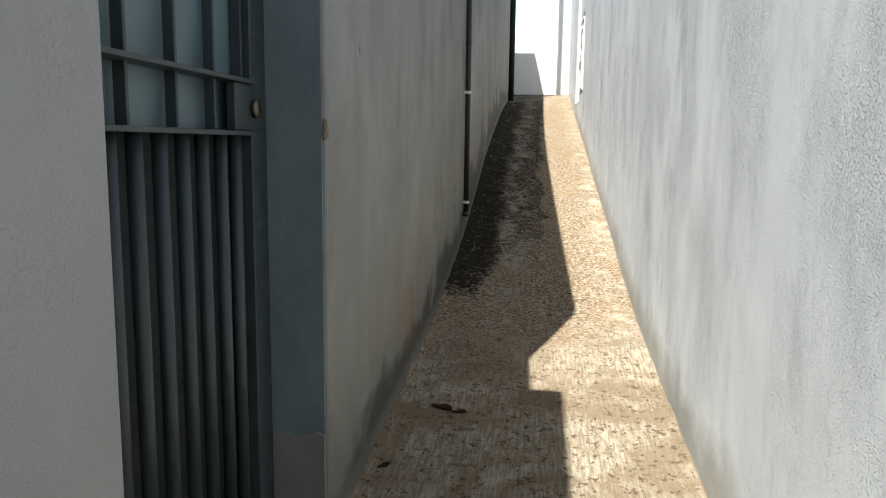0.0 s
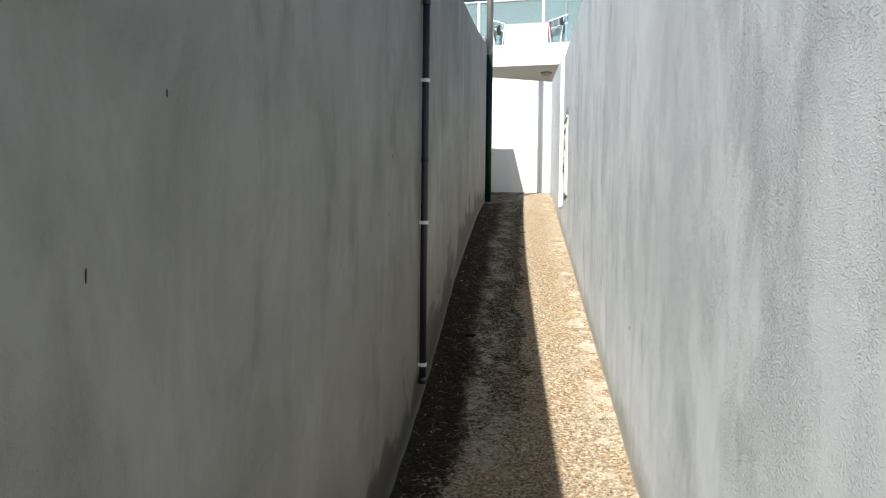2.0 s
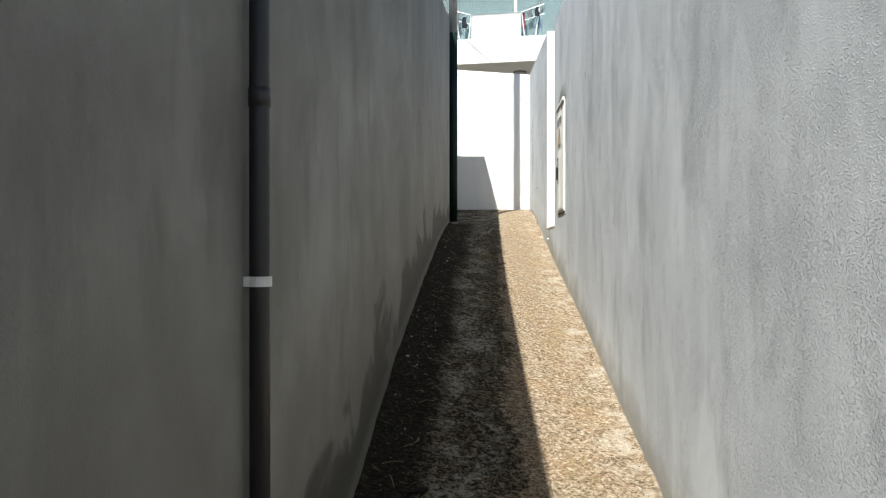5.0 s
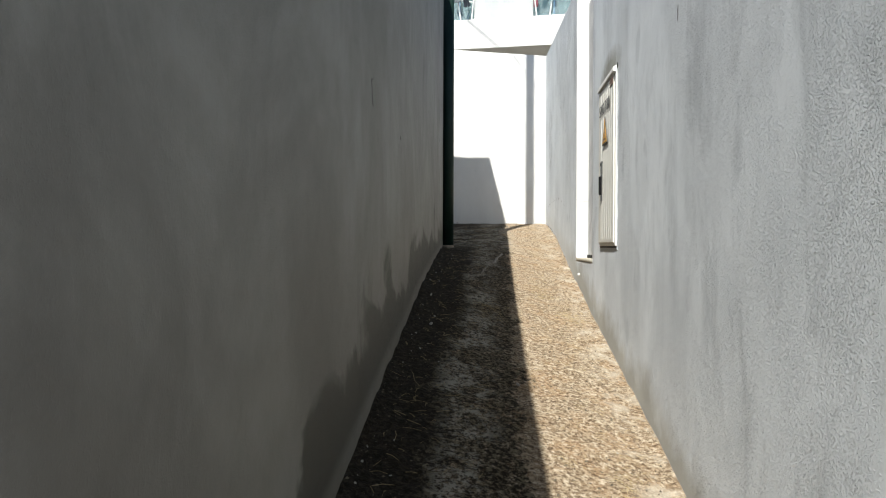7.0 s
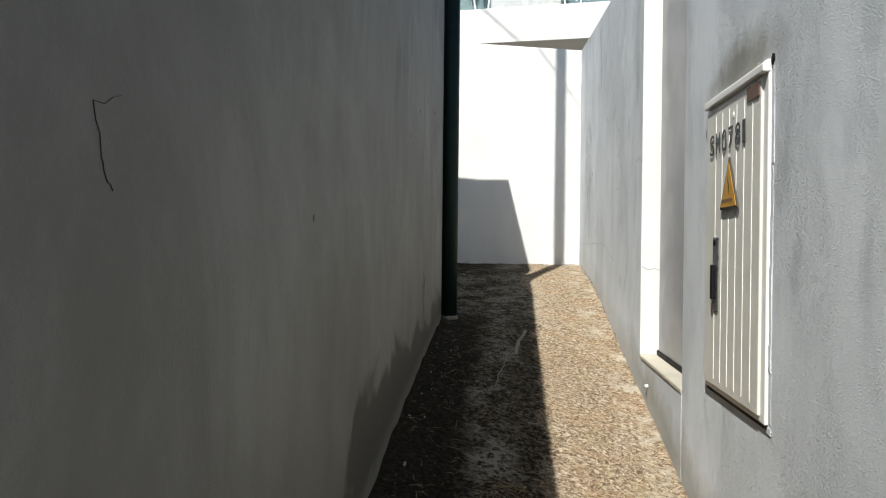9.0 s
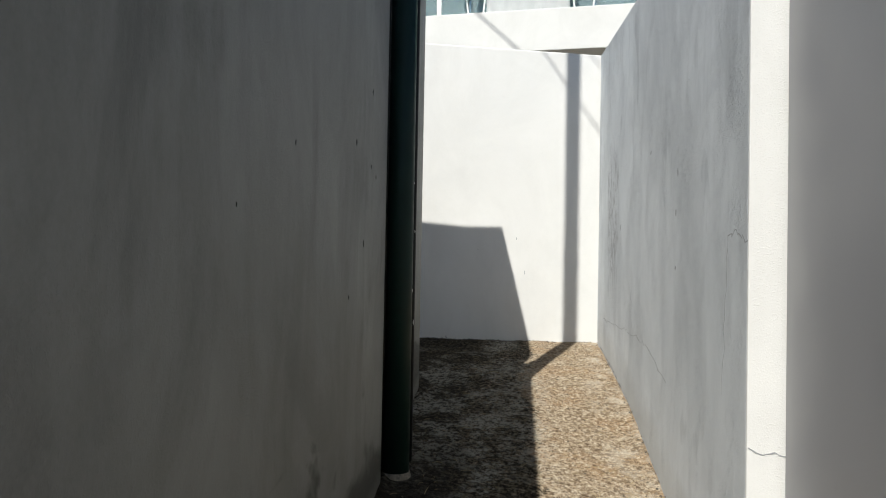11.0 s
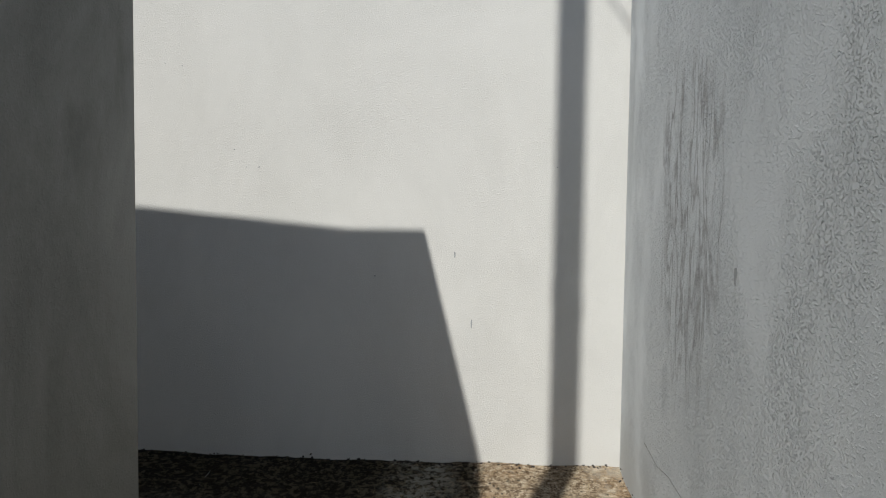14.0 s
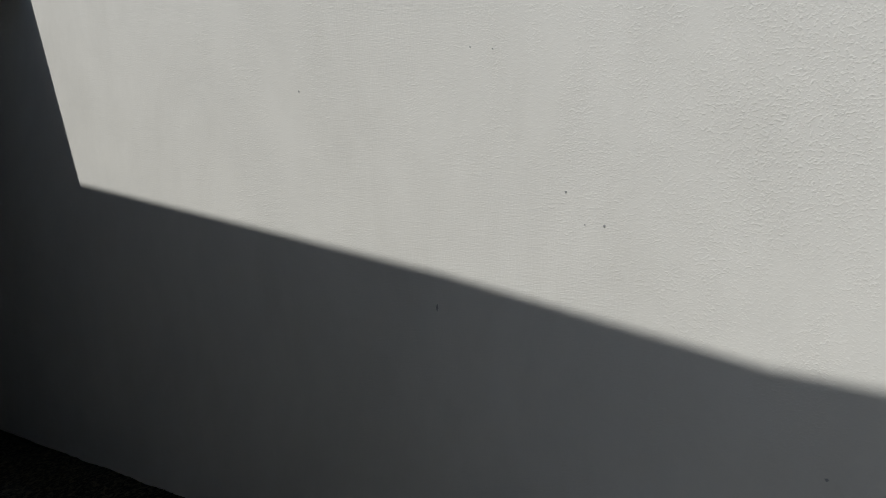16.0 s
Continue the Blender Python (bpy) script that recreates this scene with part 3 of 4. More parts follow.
def downpipe():
    o = thing("downpipe", (XL, 4.628, 1.58), "thin dark grey plastic downpipe on the shaded wall", "pipe")
    inv = Matrix.Translation((-XL, -4.628, -1.58))
    x = XL + 0.030
    bm = B()
    rod(bm, (x, 4.628, 1.585), (x, 4.628, 4.04), 0.0225, 20)
    bm.transform(inv)
    part("pipe", bm, M_PIPE, o, smooth=True)
    for z0, z1, r in ((1.58, 1.62, 0.025), (3.96, 4.05, 0.0265), (2.98, 3.02, 0.0245)):
        bm = B()
        rod(bm, (x, 4.628, z0), (x, 4.628, z1), r, 20)
        bm.transform(inv)
        part("collar", bm, M_PIPE, o, smooth=True)
    bm = B()
    rod(bm, (x + 0.004, 4.628, 4.025), (XL - 0.02, 4.628, 4.06), 0.025, 20)
    bm.transform(inv)
    part("elbow", bm, M_PIPE, o, smooth=True)
    for z in (1.70, 2.60, 3.49):
        bm = B()
        rod(bm, (x, 4.628, z - 0.011), (x, 4.628, z + 0.011), 0.0265, 20)
        box(bm, XL, 4.606, z - 0.011, x, 4.650, z + 0.011, 0.002)
        bm.transform(inv)
        part("clip", bm, M_CLIP, o, "white plastic clip")
    return o


downpipe()


def pole():
    px, py = -0.588, 13.22
    z0 = floor_z(px, py)
    o = thing("pole", (px, py, z0), "tall round green-grey metal pole at the wall end", "pole")
    inv = Matrix.Translation((-px, -py, -z0))
    # the tone changes at the height where the wall's shadow ends
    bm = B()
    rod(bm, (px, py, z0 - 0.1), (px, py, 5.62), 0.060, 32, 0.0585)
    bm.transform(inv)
    part("shaft", bm, M_POLE_SHADED, o, "lower shaft, green darkened as in the wall's shade", smooth=True)
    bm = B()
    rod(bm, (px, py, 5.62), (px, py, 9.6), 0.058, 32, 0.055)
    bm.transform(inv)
    part("upper_shaft", bm, M_POLE_LIT, o, "upper shaft, paled to grey as in full sun", smooth=True)
    bm = B()
    rod(bm, (px, py, z0 - 0.05), (px, py, z0 + 0.018), 0.082, 24, 0.062)
    bm.transform(inv)
    part("foot", bm, M_CHIP, o, "lump of pale mortar", True)
    bm = B()
    rod(bm, (px, py, 7.6), (px, py, 7.66), 0.06, 24)
    bm.transform(inv)
    part("band", bm, M_PIPE_PALE, o, smooth=True)
    return o


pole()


def conduit(name, x, y, z0, z1, r, material, label):
    o = thing(name, (x, y, z0), label, "pipe")
    bm = B()
    rod(bm, (0, 0, 0), (0, 0, z1 - z0), r, 14)
    part("pipe", bm, material, o, smooth=True)
    bm = B()
    rod(bm, (0, 0, z1 - z0 - 0.03), (0, 0, z1 - z0 + 0.01), r * 1.25, 14)
    part("cap", bm, M_PIPE, o, smooth=True)
    return o


def splash(pipe, z, turn, size):
    """A fleck of white wall paint on a pipe."""
    bm = B()
    bmesh.ops.create_icosphere(bm, subdivisions=2, radius=1.0)
    for v in bm.verts:
        k = 1 + 0.4 * noise.noise(v.co * 2.1 + Vector((z, 0, 0)))
        v.co = (math.cos(turn) * 0.0335 + v.co.x * 0.0025 * k, math.sin(turn) * 0.0335 + v.co.y * 0.003 * k, z - pipe.location.z + v.co.z * size * k)
    part("paint_splash", bm, M_CLIP, pipe, "fleck of white wall paint", True)


# first pipe is added, its black standing for the gap's deep shade
conduit("drain_pipe", -0.705, 13.26, floor_z(-0.7, 13.26), 5.76, 0.052, M_BLACK, "added black pipe filling the shaded gap behind the pole")
slim_pipe = conduit("drain_pipe", -0.574, 13.40, floor_z(-0.574, 13.4), 5.70, 0.034, M_BLACK, "slim black drain pipe between pole and wall")
for k, (z, size) in enumerate(((4.78, 0.006), (4.33, 0.005), (4.10, 0.007), (3.98, 0.020), (3.82, 0.011), (3.67, 0.014), (3.5, 0.008))):
    splash(slim_pipe, z, -1.15 + 0.35 * (k % 3), size)


def letters(name, text, height, width, parent, material, m):
    cu = bpy.data.curves.new(name, "FONT")
    cu.body = text
    cu.extrude = 0.0006
    tmp = bpy.data.objects.new(name, cu)
    me = bpy.data.meshes.new_from_object(tmp)
    bpy.data.objects.remove(tmp)
    co = np.array([v.co for v in me.vertices])
    lo, hi = co.min(0), co.max(0)
    for v in me.vertices:
        v.co = ((v.co.x - lo[0]) / (hi[0] - lo[0]) * width, (v.co.y - lo[1]) / (hi[1] - lo[1]) * height, v.co.z)
    me.transform(m)
    me.materials.append(material)
    ob = new(name, me)
    ob.parent = parent
    return ob


def cabinet():
    y0, y1, z0, z1, xf = 10.06, 10.715, 3.012, 4.095, 0.602
    base = (XR, (y0 + y1) / 2, z0)
    o = thing("electric_cabinet", base, "cream ribbed electricity cabinet set into the wall", "cabinet")
    inv = Matrix.Translation(-Vector(base))

    def p(name, bm, m, parent=o, label="", smooth=False):
        bm.transform(inv)
        return part(name, bm, m, parent, label, smooth)

    bm = B()
    box(bm, xf + 0.008, y0, z0, XR + 0.05, y1, z1 - 0.03, 0.004)
    p("body", bm, M_CAB_RIB)
    bm = B()
    box(bm, xf, y0 + 0.040, z0 + 0.02, xf + 0.014, y1 - 0.004, z1 - 0.045, 0.004)
    door = p("door", bm, M_CAB)
    bm = B()
    prism(bm, [(xf - 0.010, z1 - 0.036), (xf - 0.010, z1 - 0.010), (xf + 0.004, z1), (XR + 0.03, z1), (XR + 0.03, z1 - 0.038)], "y", y0 - 0.002, y1 + 0.002, 0.004)
    p("cap", bm, M_CAB_RIB)
    for i in range(6):
        y = 10.583 - i * 0.0815
        bm = B()
        box(bm, xf - 0.0016, y - 0.003, z0 + 0.045, xf + 0.003, y + 0.003, z1 - 0.08)
        p("rib", bm, M_CAB_RIB, door)
    face = Matrix(((0, 0, -1, xf - 0.0045), (-1, 0, 0, 0), (0, 1, 0, 0), (0, 0, 0, 1)))
    for k, sign in enumerate("SM0781"):
        at = Matrix.Translation((0, 10.645 - 0.0765 * k, 3.875))
        letters("lettering", sign, 0.075, 0.030 if sign == "1" else 0.054, door, M_INK, inv @ at @ face)
    # warning triangle: black edge, amber field, bolt, three bars for the small print
    ty, tz = 10.39, 3.67

    def tri(s, d0, d1):
        bm = B()
        prism(bm, [(ty + s / 2, tz + (0.2 - s) * 0.29), (ty - s / 2, tz + (0.2 - s) * 0.29), (ty, tz + (0.2 - s) * 0.29 + s * 0.866)], "x", xf - d0, xf - d1)
        return bm

    sign = p("warning_sign", tri(0.205, 0.009, 0.004), M_SIGN_EDGE, door)
    p("field", tri(0.176, 0.0105, 0.0085), M_YELLOW, sign, "amber field")
    bm = B()
    for q in ([(0.004, 0.115), (-0.006, 0.085), (0.004, 0.09)], [(0.006, 0.10), (-0.008, 0.078), (0.0, 0.076)], [(0.002, 0.082), (-0.009, 0.08), (-0.004, 0.048)]):
        prism(bm, [(ty + a, tz + b) for a, b in q], "x", xf - 0.0118, xf - 0.0102)
    p("bolt", bm, M_SIGN_EDGE, sign)
    for i in range(4):
        bm = B()
        y = ty + 0.052 - i * 0.029
        box(bm, xf - 0.0115, y - 0.011, tz + 0.024, xf - 0.0104, y + 0.011, tz + 0.034)
        p("print_bar", bm, M_BROWN, sign)
    bm = B()
    box(bm, xf - 0.006, 10.525, 3.310, xf, 10.590, 3.575, 0.003)
    handle = p("handle", bm, M_STEEL, door, "grey steel swing handle")
    bm = B()
    box(bm, xf - 0.020, 10.545, 3.35, xf - 0.006, 10.572, 3.475, 0.004)
    p("grip", bm, M_BLACK, handle)
    bm = B()
    rod(bm, (xf - 0.005, 10.56, 3.555), (xf - 0.010, 10.56, 3.555), 0.011, 14)
    p("keyway", bm, M_BLACK, handle)
    bm = B()
    box(bm, xf - 0.004, 10.112, 3.998, xf + 0.001, 10.225, 4.042, 0.001)
    p("maker_plate", bm, M_BROWN, door)
    bm = B()
    rod(bm, (xf - 0.003, 10.375, 3.985), (xf + 0.001, 10.375, 3.985), 0.011, 14)
    p("door_stud", bm, M_CAB_RIB, door)
    # shade in the gap under the cabinet, drawn as a black strip
    bm = B()
    box(bm, xf + 0.012, y0, z0 - 0.012, XR + 0.01, y1, z0 + 0.002)
    p("bottom_gap", bm, M_BLACK)
    # raised black shape stands for the dark hole at the cabinet's corner
    bm = B()
    prism(bm, [(y0 - 0.026, z1 - 0.006), (y0 - 0.010, z1 - 0.022), (y0 - 0.002, z1 - 0.002), (y0 - 0.012, z1 + 0.014), (y0 - 0.024, z1 + 0.008)], "x", XR - 0.006, XR + 0.006, 0.002)
    p("fixing_lug", bm, M_BLACK, o, "black shape for the dark notch at the cabinet corner")
    return o


cabinet()


def mortar_surround():
    """Rough mortar round the cabinet, irregular and a few millimetres proud."""
    bm = B()
    rnd = random.Random(4)
    for y0, y1, z0, z1 in ((10.03, 10.745, 4.087, 4.107), (10.035, 10.058, 3.02, 4.09), (10.718, 10.74, 3.02, 4.09), (10.03, 10.745, 2.99, 3.010)):
        n = 14
        for i in range(n):
            a, b = i / n, (i + 1) / n
            w = rnd.uniform(-0.008, 0.008)
            if y1 - y0 > z1 - z0:
                box(bm, XR - 0.001 - rnd.uniform(0, 0.002), y0 + (y1 - y0) * a, z0 - 0.002, XR + 0.01, y0 + (y1 - y0) * b + 0.003, z1 + w, 0.0015)
            else:
                box(bm, XR - 0.001 - rnd.uniform(0, 0.002), y0 + w * 0.4, z0 + (z1 - z0) * a, XR + 0.01, y1 + w * 0.4, z0 + (z1 - z0) * b + 0.003, 0.0015)
    structure("trim_cabinet_mortar", bm, M_WALL_R, "rough mortar edge round the cabinet", "mortar")


mortar_surround()


def recess_panel():
    o = thing("metal_panel_door", (0.76, 11.8, 2.92), "flat grey metal panel set back in the recess", "door")
    inv = Matrix.Translation((-0.76, -11.8, -2.92))
    bm = B()
    box(bm, 0.719, 11.10, 2.935, 0.747, 12.165, 5.15, 0.003)
    bm.transform(inv)
    part("leaf", bm, M_PANEL, o)
    bm = B()
    box(bm, 0.712, 11.10, 2.909, 0.77, 12.186, 2.937)
    bm.transform(inv)
    part("bottom_seal", bm, M_BLACK, o, "black rubber seal")
    # shade of the open gap beside the panel, drawn as a black strip
    bm = B()
    box(bm, 0.728, 12.165, 2.937, 0.77, 12.186, 5.15)
    bm.transform(inv)
    part("side_seal", bm, M_BLACK, o, "black strip for the shade in the side gap")
    return o


recess_panel()


def spout():
    z = floor_z(XR, 11.95) + 0.13
    o = thing("drain_spout", (XR, 11.95, z), "small pale drain spout low in the wall", "pipe")
    bm = B()
    rod(bm, (0.02, 0, 0.004), (-0.018, 0, -0.003), 0.011, 16)
    part("tube", bm, M_CLIP, o, smooth=True)
    bm = B()
    rod(bm, (-0.017, 0, -0.003), (-0.0185, 0, -0.0032), 0.0075, 14)
    part("bore", bm, M_BLACK, o)
    return o


spout()


# ---- the house with the balcony behind the end wall ----
FAR = Matrix.Translation((0, -0.07, 2.6)) @ Matrix.Scale(1.097, 4) @ Matrix.Translation((0, 0.07, -2.6))


def balcony_house():
    o = thing("balcony_house", (0, 20, 0.5), "white house with a glazed balcony over the wall", "house")
    turn = Matrix.Translation((0, 18.48, 0)) @ Matrix.Rotation(radians(-8), 4, "Z")
    inv = Matrix.Translation((0, -20, -0.5))

    def p(name, bm, m, parent=o, label="", smooth=False):
        bm.transform(inv @ FAR @ turn)
        return part(name, bm, m, parent, label, smooth)

    bm = B()
    box(bm, -5, 0, 6.57, 5, 2.6, 7.11, 0.01)
    p("balcony_slab", bm, M_WHITE)
    bm = B()
    box(bm, -5, 2.6, 0.0, 5, 2.9, 6.6)
    p("wall", bm, M_HOUSE)
    bm = B()
    box(bm, -5, 2.6, 6.6, -2.7, 2.85, 9.47)
    p("upper_wall", bm, M_HOUSE)
    bm = B()
    box(bm, 2.2, 2.6, 6.6, 5, 2.85, 9.47)
    p("upper_wall", bm, M_HOUSE)
    bm = B()
    box(bm, -5, 0.4, 9.47, 5, 6, 9.8, 0.01)
    p("roof_slab", bm, M_ROOF, label="dark underside of the roof")
    for x0, x1 in ((-2.7, -1.26), (-1.22, 0.80), (0.84, 2.2)):
        bm = B()
        box(bm, x0 + 0.03, 2.70, 7.14, x1 - 0.03, 2.72, 9.46)
        w = p("window", bm, M_WINDOW, label="tinted sliding window")
        for a in (x0, x1 - 0.05):
            bm = B()
            box(bm, a, 2.67, 7.11, a + 0.05, 2.75, 9.465, 0.004)
            p("window_frame", bm, M_FRAME, w)
    # balustrade
    for x in (-3.0, -1.235, 0.43, 2.1):
        bm = B()
        box(bm, x - 0.032, 0.53, 7.11, x + 0.032, 0.57, 8.34, 0.004)
        p("baluster_post", bm, M_WHITE_METAL)
    bm = B()
    rod(bm, (-5, 0.55, 8.36), (5, 0.55, 8.36), 0.024, 14)
    p("handrail", bm, M_WHITE_METAL, smooth=True)
    for x0, x1 in ((-2.96, -1.275), (-1.195, 0.39), (0.47, 2.06)):
        bm = B()
        box(bm, x0, 0.545, 7.12, x1, 0.555, 8.32)
        g = p("glass_pane", bm, M_BALUSTRADE, label="clear blue-green glass pane")
        g.visible_shadow = False
    bm = B()
    rod(bm, (0.49, 0.9, 6.57), (0.49, 0.9, 6.54), 0.15, 32)
    lamp = p("ceiling_lamp", bm, M_PIPE_PALE, label="round soffit lamp", smooth=False)
    bm = B()
    bmesh.ops.create_uvsphere(bm, u_segments=24, v_segments=10, radius=0.12, matrix=Matrix.Translation((0.49, 0.9, 6.54)) @ Matrix.Diagonal((1, 1, 0.5, 1)))
    p("lens", bm, M_LIGHT_LENS, lamp, smooth=True)
    return o


balcony_house()


def drying_rack():
    o = thing("drying_rack", tuple(FAR @ Vector((0.04, 18.55, 7.113))), "white folding rack hung with a white sheet", "drying rack")

    def p(name, bm, m, parent=o, label="", smooth=False):
        bm.transform(Matrix.Rotation(radians(-8), 4, "Z") @ Matrix.Scale(1.097, 4))
        return part(name, bm, m, parent, label, smooth)

    # a hanging sheet, softly folded
    bm = B()
    cols, rows = 44, 14
    grid = [[bm.verts.new((-0.55 + 1.1 * i / cols, 0.22 + 0.008 * math.sin(i * 0.9) * (1 - j / rows) + 0.004 * math.sin(i * 2.3 + j), 0.02 + 0.58 * j / rows)) for i in range(cols + 1)] for j in range(rows + 1)]
    for a, b in zip(grid, grid[1:]):
        for i in range(cols):
            bm.faces.new((a[i], a[i + 1], b[i + 1], b[i]))
    bmesh.ops.solidify(bm, geom=bm.faces[:], thickness=0.004)
    p("sheet", bm, M_WHITE_METAL, label="white hanging sheet", smooth=True)
    for s in (-1, 1):
        bm = B()
        rod(bm, (s * 0.55, 0.24, 0.60), (s * 1.02, 0.42, 0.80), 0.012, 10)
        p("wing_rail", bm, M_WHITE_METAL)
        bm = B()
        rod(bm, (s * 0.55, 0.30, 0.42), (s * 1.02, 0.50, 0.62), 0.010, 10)
        p("wing_rail", bm, M_WHITE_METAL)
        bm = B()
        rod(bm, (s * 0.55, 0.26, 0.6), (s * 0.62, 0.3, 0.0), 0.012, 10)
        p("leg", bm, M_WHITE_METAL)
        bm = B()
        rod(bm, (s * 0.92, 0.40, 0.72), (s * 0.82, 0.45, 0.0), 0.012, 10)
        p("leg", bm, M_WHITE_METAL)
    return o


drying_rack()


def garment(x, z, w, h, material, label, seed):
    o = thing("hanging_garment", tuple(FAR @ Vector((x, 18.86 - 0.14 * x, z - h))), label, "laundry")
    rnd = random.Random(seed)
    bm = B()
    n, m = 8, 8
    grid = []
    for j in range(m + 1):
        t = j / m
        half = w / 2 * (0.55 + 0.45 * math.sin(1.0 + 2.0 * t))
        grid.append([bm.verts.new((half * (2 * i / n - 1) + 0.01 * math.sin(j), 0.012 * math.sin(i * 1.7 + seed), h * t)) for i in range(n + 1)])
    for a, b in zip(grid, grid[1:]):
        for i in range(n):
            bm.faces.new((a[i], a[i + 1], b[i + 1], b[i]))
    bmesh.ops.solidify(bm, geom=bm.faces[:], thickness=0.006)
    part("cloth", bm, material, o, smooth=True)
    return o


garment(0.66, 7.74, 0.10, 0.36, M_CLOTH_PINK, "faded pink garment on the rack", 1)
garment(0.80, 7.80, 0.12, 0.18, M_CLOTH_GREY, "small grey garment on the rack", 2)
garment(0.95, 7.84, 0.10, 0.22, M_CLOTH_DARK, "small dark garment on the rack", 3)
garment(-0.62, 7.72, 0.12, 0.26, M_CLOTH_DARK, "dark garment on the rack", 4)
garment(-0.80, 7.78, 0.14, 0.22, M_CLOTH_GREY, "grey garment on the rack", 5)


# ---- overhead cables, which throw the thin slanting shadows ----
def cable(a, b, sag, r):
    o = thing("overhead_cable", a, "thin dark overhead cable", "cable", "overhead cables")
    bm = B()
    pts = [Vector(a).lerp(Vector(b), i / 12) - Vector((0, 0, sag * 4 * (i / 12) * (1 - i / 12))) - Vector(a) for i in range(13)]
    for p0, p1 in zip(pts, pts[1:]):
        rod(bm, p0, p1, r, 8)
    part("strand", bm, M_BLACK, o, smooth=True)


for lift, side in ((0.0, 0.0), (0.36, 0.12)):
    cable((-0.588 - 0.55 * 5.2 + side, 18.4, 9.1 + lift), (-0.588 + 0.55 * 9 + side, 4.2, 9.2 + lift), 0.12, 0.006)
cable((-4.95, 21.7, 10.9), (5.65, 4.3, 15.4), 0.0, 0.013)


# ---- marks, cracks and scratches on the walls ----
def fleck(name, wall, axis, at, a, b, w, h, material, seed):
    """A thin ragged fleck on a wall's face: a and b are its place along the wall and its height."""
    rnd = random.Random(seed)
    n = 9
    ring = []
    for i in range(n):
        t = 2 * math.pi * i / n
        k = rnd.uniform(0.6, 1.1)
        ring.append((a + w * k * math.cos(t) + 0.25 * w * math.sin(2 * t), b + h * k * math.sin(t)))
    bm = B()
    prism(bm, ring, axis, at[0], at[1])
    return part(name, bm, material, wall)


def ribbon(name, wall, axis, at, pts, width, material, seed=0, parts=6, wander=0.012):
    """A thin wandering line on a wall's face."""
    rnd = random.Random(seed)
    line = []
    for (a0, b0), (a1, b1) in zip(pts, pts[1:]):
        for k in range(parts):
            t = k / parts
            line.append((a0 + (a1 - a0) * t + rnd.uniform(-wander, wander), b0 + (b1 - b0) * t + rnd.uniform(-wander, wander)))
    line.append(pts[-1])
    bm = B()
    for (a0, b0), (a1, b1) in zip(line, line[1:]):
        d = Vector((a1 - a0, b1 - b0))
        if d.length < 1e-5:
            continue
        o = Vector((-d.y, d.x)).normalized() * width * rnd.uniform(0.3, 0.7)
        prism(bm, [(a0 + o.x, b0 + o.y), (a0 - o.x, b0 - o.y), (a1 - o.x, b1 - o.y), (a1 + o.x, b1 + o.y)], axis, at[0], at[1])
    return part(name, bm, material, wall)


WALLS = {o.name: o for o in bpy.data.objects}
ON_L, ON_R, ON_E, ON_F = (XL - 0.004, XL + 0.0015), (XR - 0.0006, XR + 0.004), (YE - 0.0015, YE + 0.004), (-0.671, -0.6655)
for i, (y, z) in enumerate([(12.82, 4.29), (12.73, 4.61), (12.45, 4.37), (12.72, 4.32), (12.6, 4.02), (12.37, 3.83), (11.73, 4.25), (3.54, 2.63), (3.71, 2.41), (3.62, 2.92), (3.25, 3.15), (1.28, 2.81), (1.03, 2.5), (11.34, 4.06), (9.6, 3.6)]):
    fleck("flake_mark", WALLS["wall_left"], "x", ON_L, y, z, 0.004 if i < 6 else 0.002, (0.008 if i < 6 else 0.004) + 0.010 * ((i * 7) % 5) / 5, M_MARK, i)
for i, (y, z) in enumerate([(13.72, 4.55), (14.09, 4.17), (13.6, 4.11), (13.72, 4.18), (13.63, 4.2)]):
    fleck("flake_mark", WALLS["wall_left_far"], "x", ON_F, y, z, 0.003, 0.008 + 0.006 * (i % 3), M_MARK, 30 + i)
for i, (y, z, h) in enumerate([(4.21, 2.02, 0.012), (8.62, 3.95, 0.04)]):
    fleck("flake_mark", WALLS["wall_right"], "x", ON_R, y, z, 0.006, h, M_MARK, 40 + i)
for i, (y, z, h) in enumerate([(13.16, 4.36, 0.03), (13.19, 4.19, 0.022), (13.79, 4.54, 0.018), (14.83, 4.21, 0.03), (13.19, 3.95, 0.015)]):
    fleck("scuff_mark", WALLS["wall_right_far"], "x", ON_R, y, z, 0.009, h * 0.8, M_SCRATCH, 50 + i)
for i, (x, z, h) in enumerate([(-0.05, 4.17, 0.014), (0.02, 3.89, 0.022), (-1.35, 4.25, 0.011), (0.35, 4.52, 0.003), (-1.22, 4.92, 0.002), (-0.89, 4.51, 0.002), (-1.93, 4.85, 0.004), (-0.84, 4.51, 0.003), (-1.15, 4.91, 0.002), (-0.94, 4.58, 0.003), (-0.37, 4.08, 0.004)]):
    fleck("flake_mark", WALLS["wall_end"], "y", ON_E, x, z, min(0.0035, h), h, M_SCRATCH, 60 + i)
ribbon("hairline_crack", WALLS["wall_right_far"], "x", ON_R, [(12.21, 4.03), (12.30, 4.07), (12.42, 4.06), (12.43, 3.85), (12.46, 3.53)], 0.0025, M_SCRATCH, 1)
ribbon("hairline_crack", WALLS["wall_right_far"], "x", ON_R, [(15.65, 3.55), (14.7, 3.56), (14.18, 3.56), (13.88, 3.54), (13.36, 3.43)], 0.0007, M_MARK, 2)
ribbon("hairline_crack", WALLS["trim_recess_jamb"], "y", (12.1865, 12.190), [(0.622, 3.42), (0.66, 3.405), (0.70, 3.41), (0.735, 3.40)], 0.003, M_SCRATCH, 8, 3, 0.003)
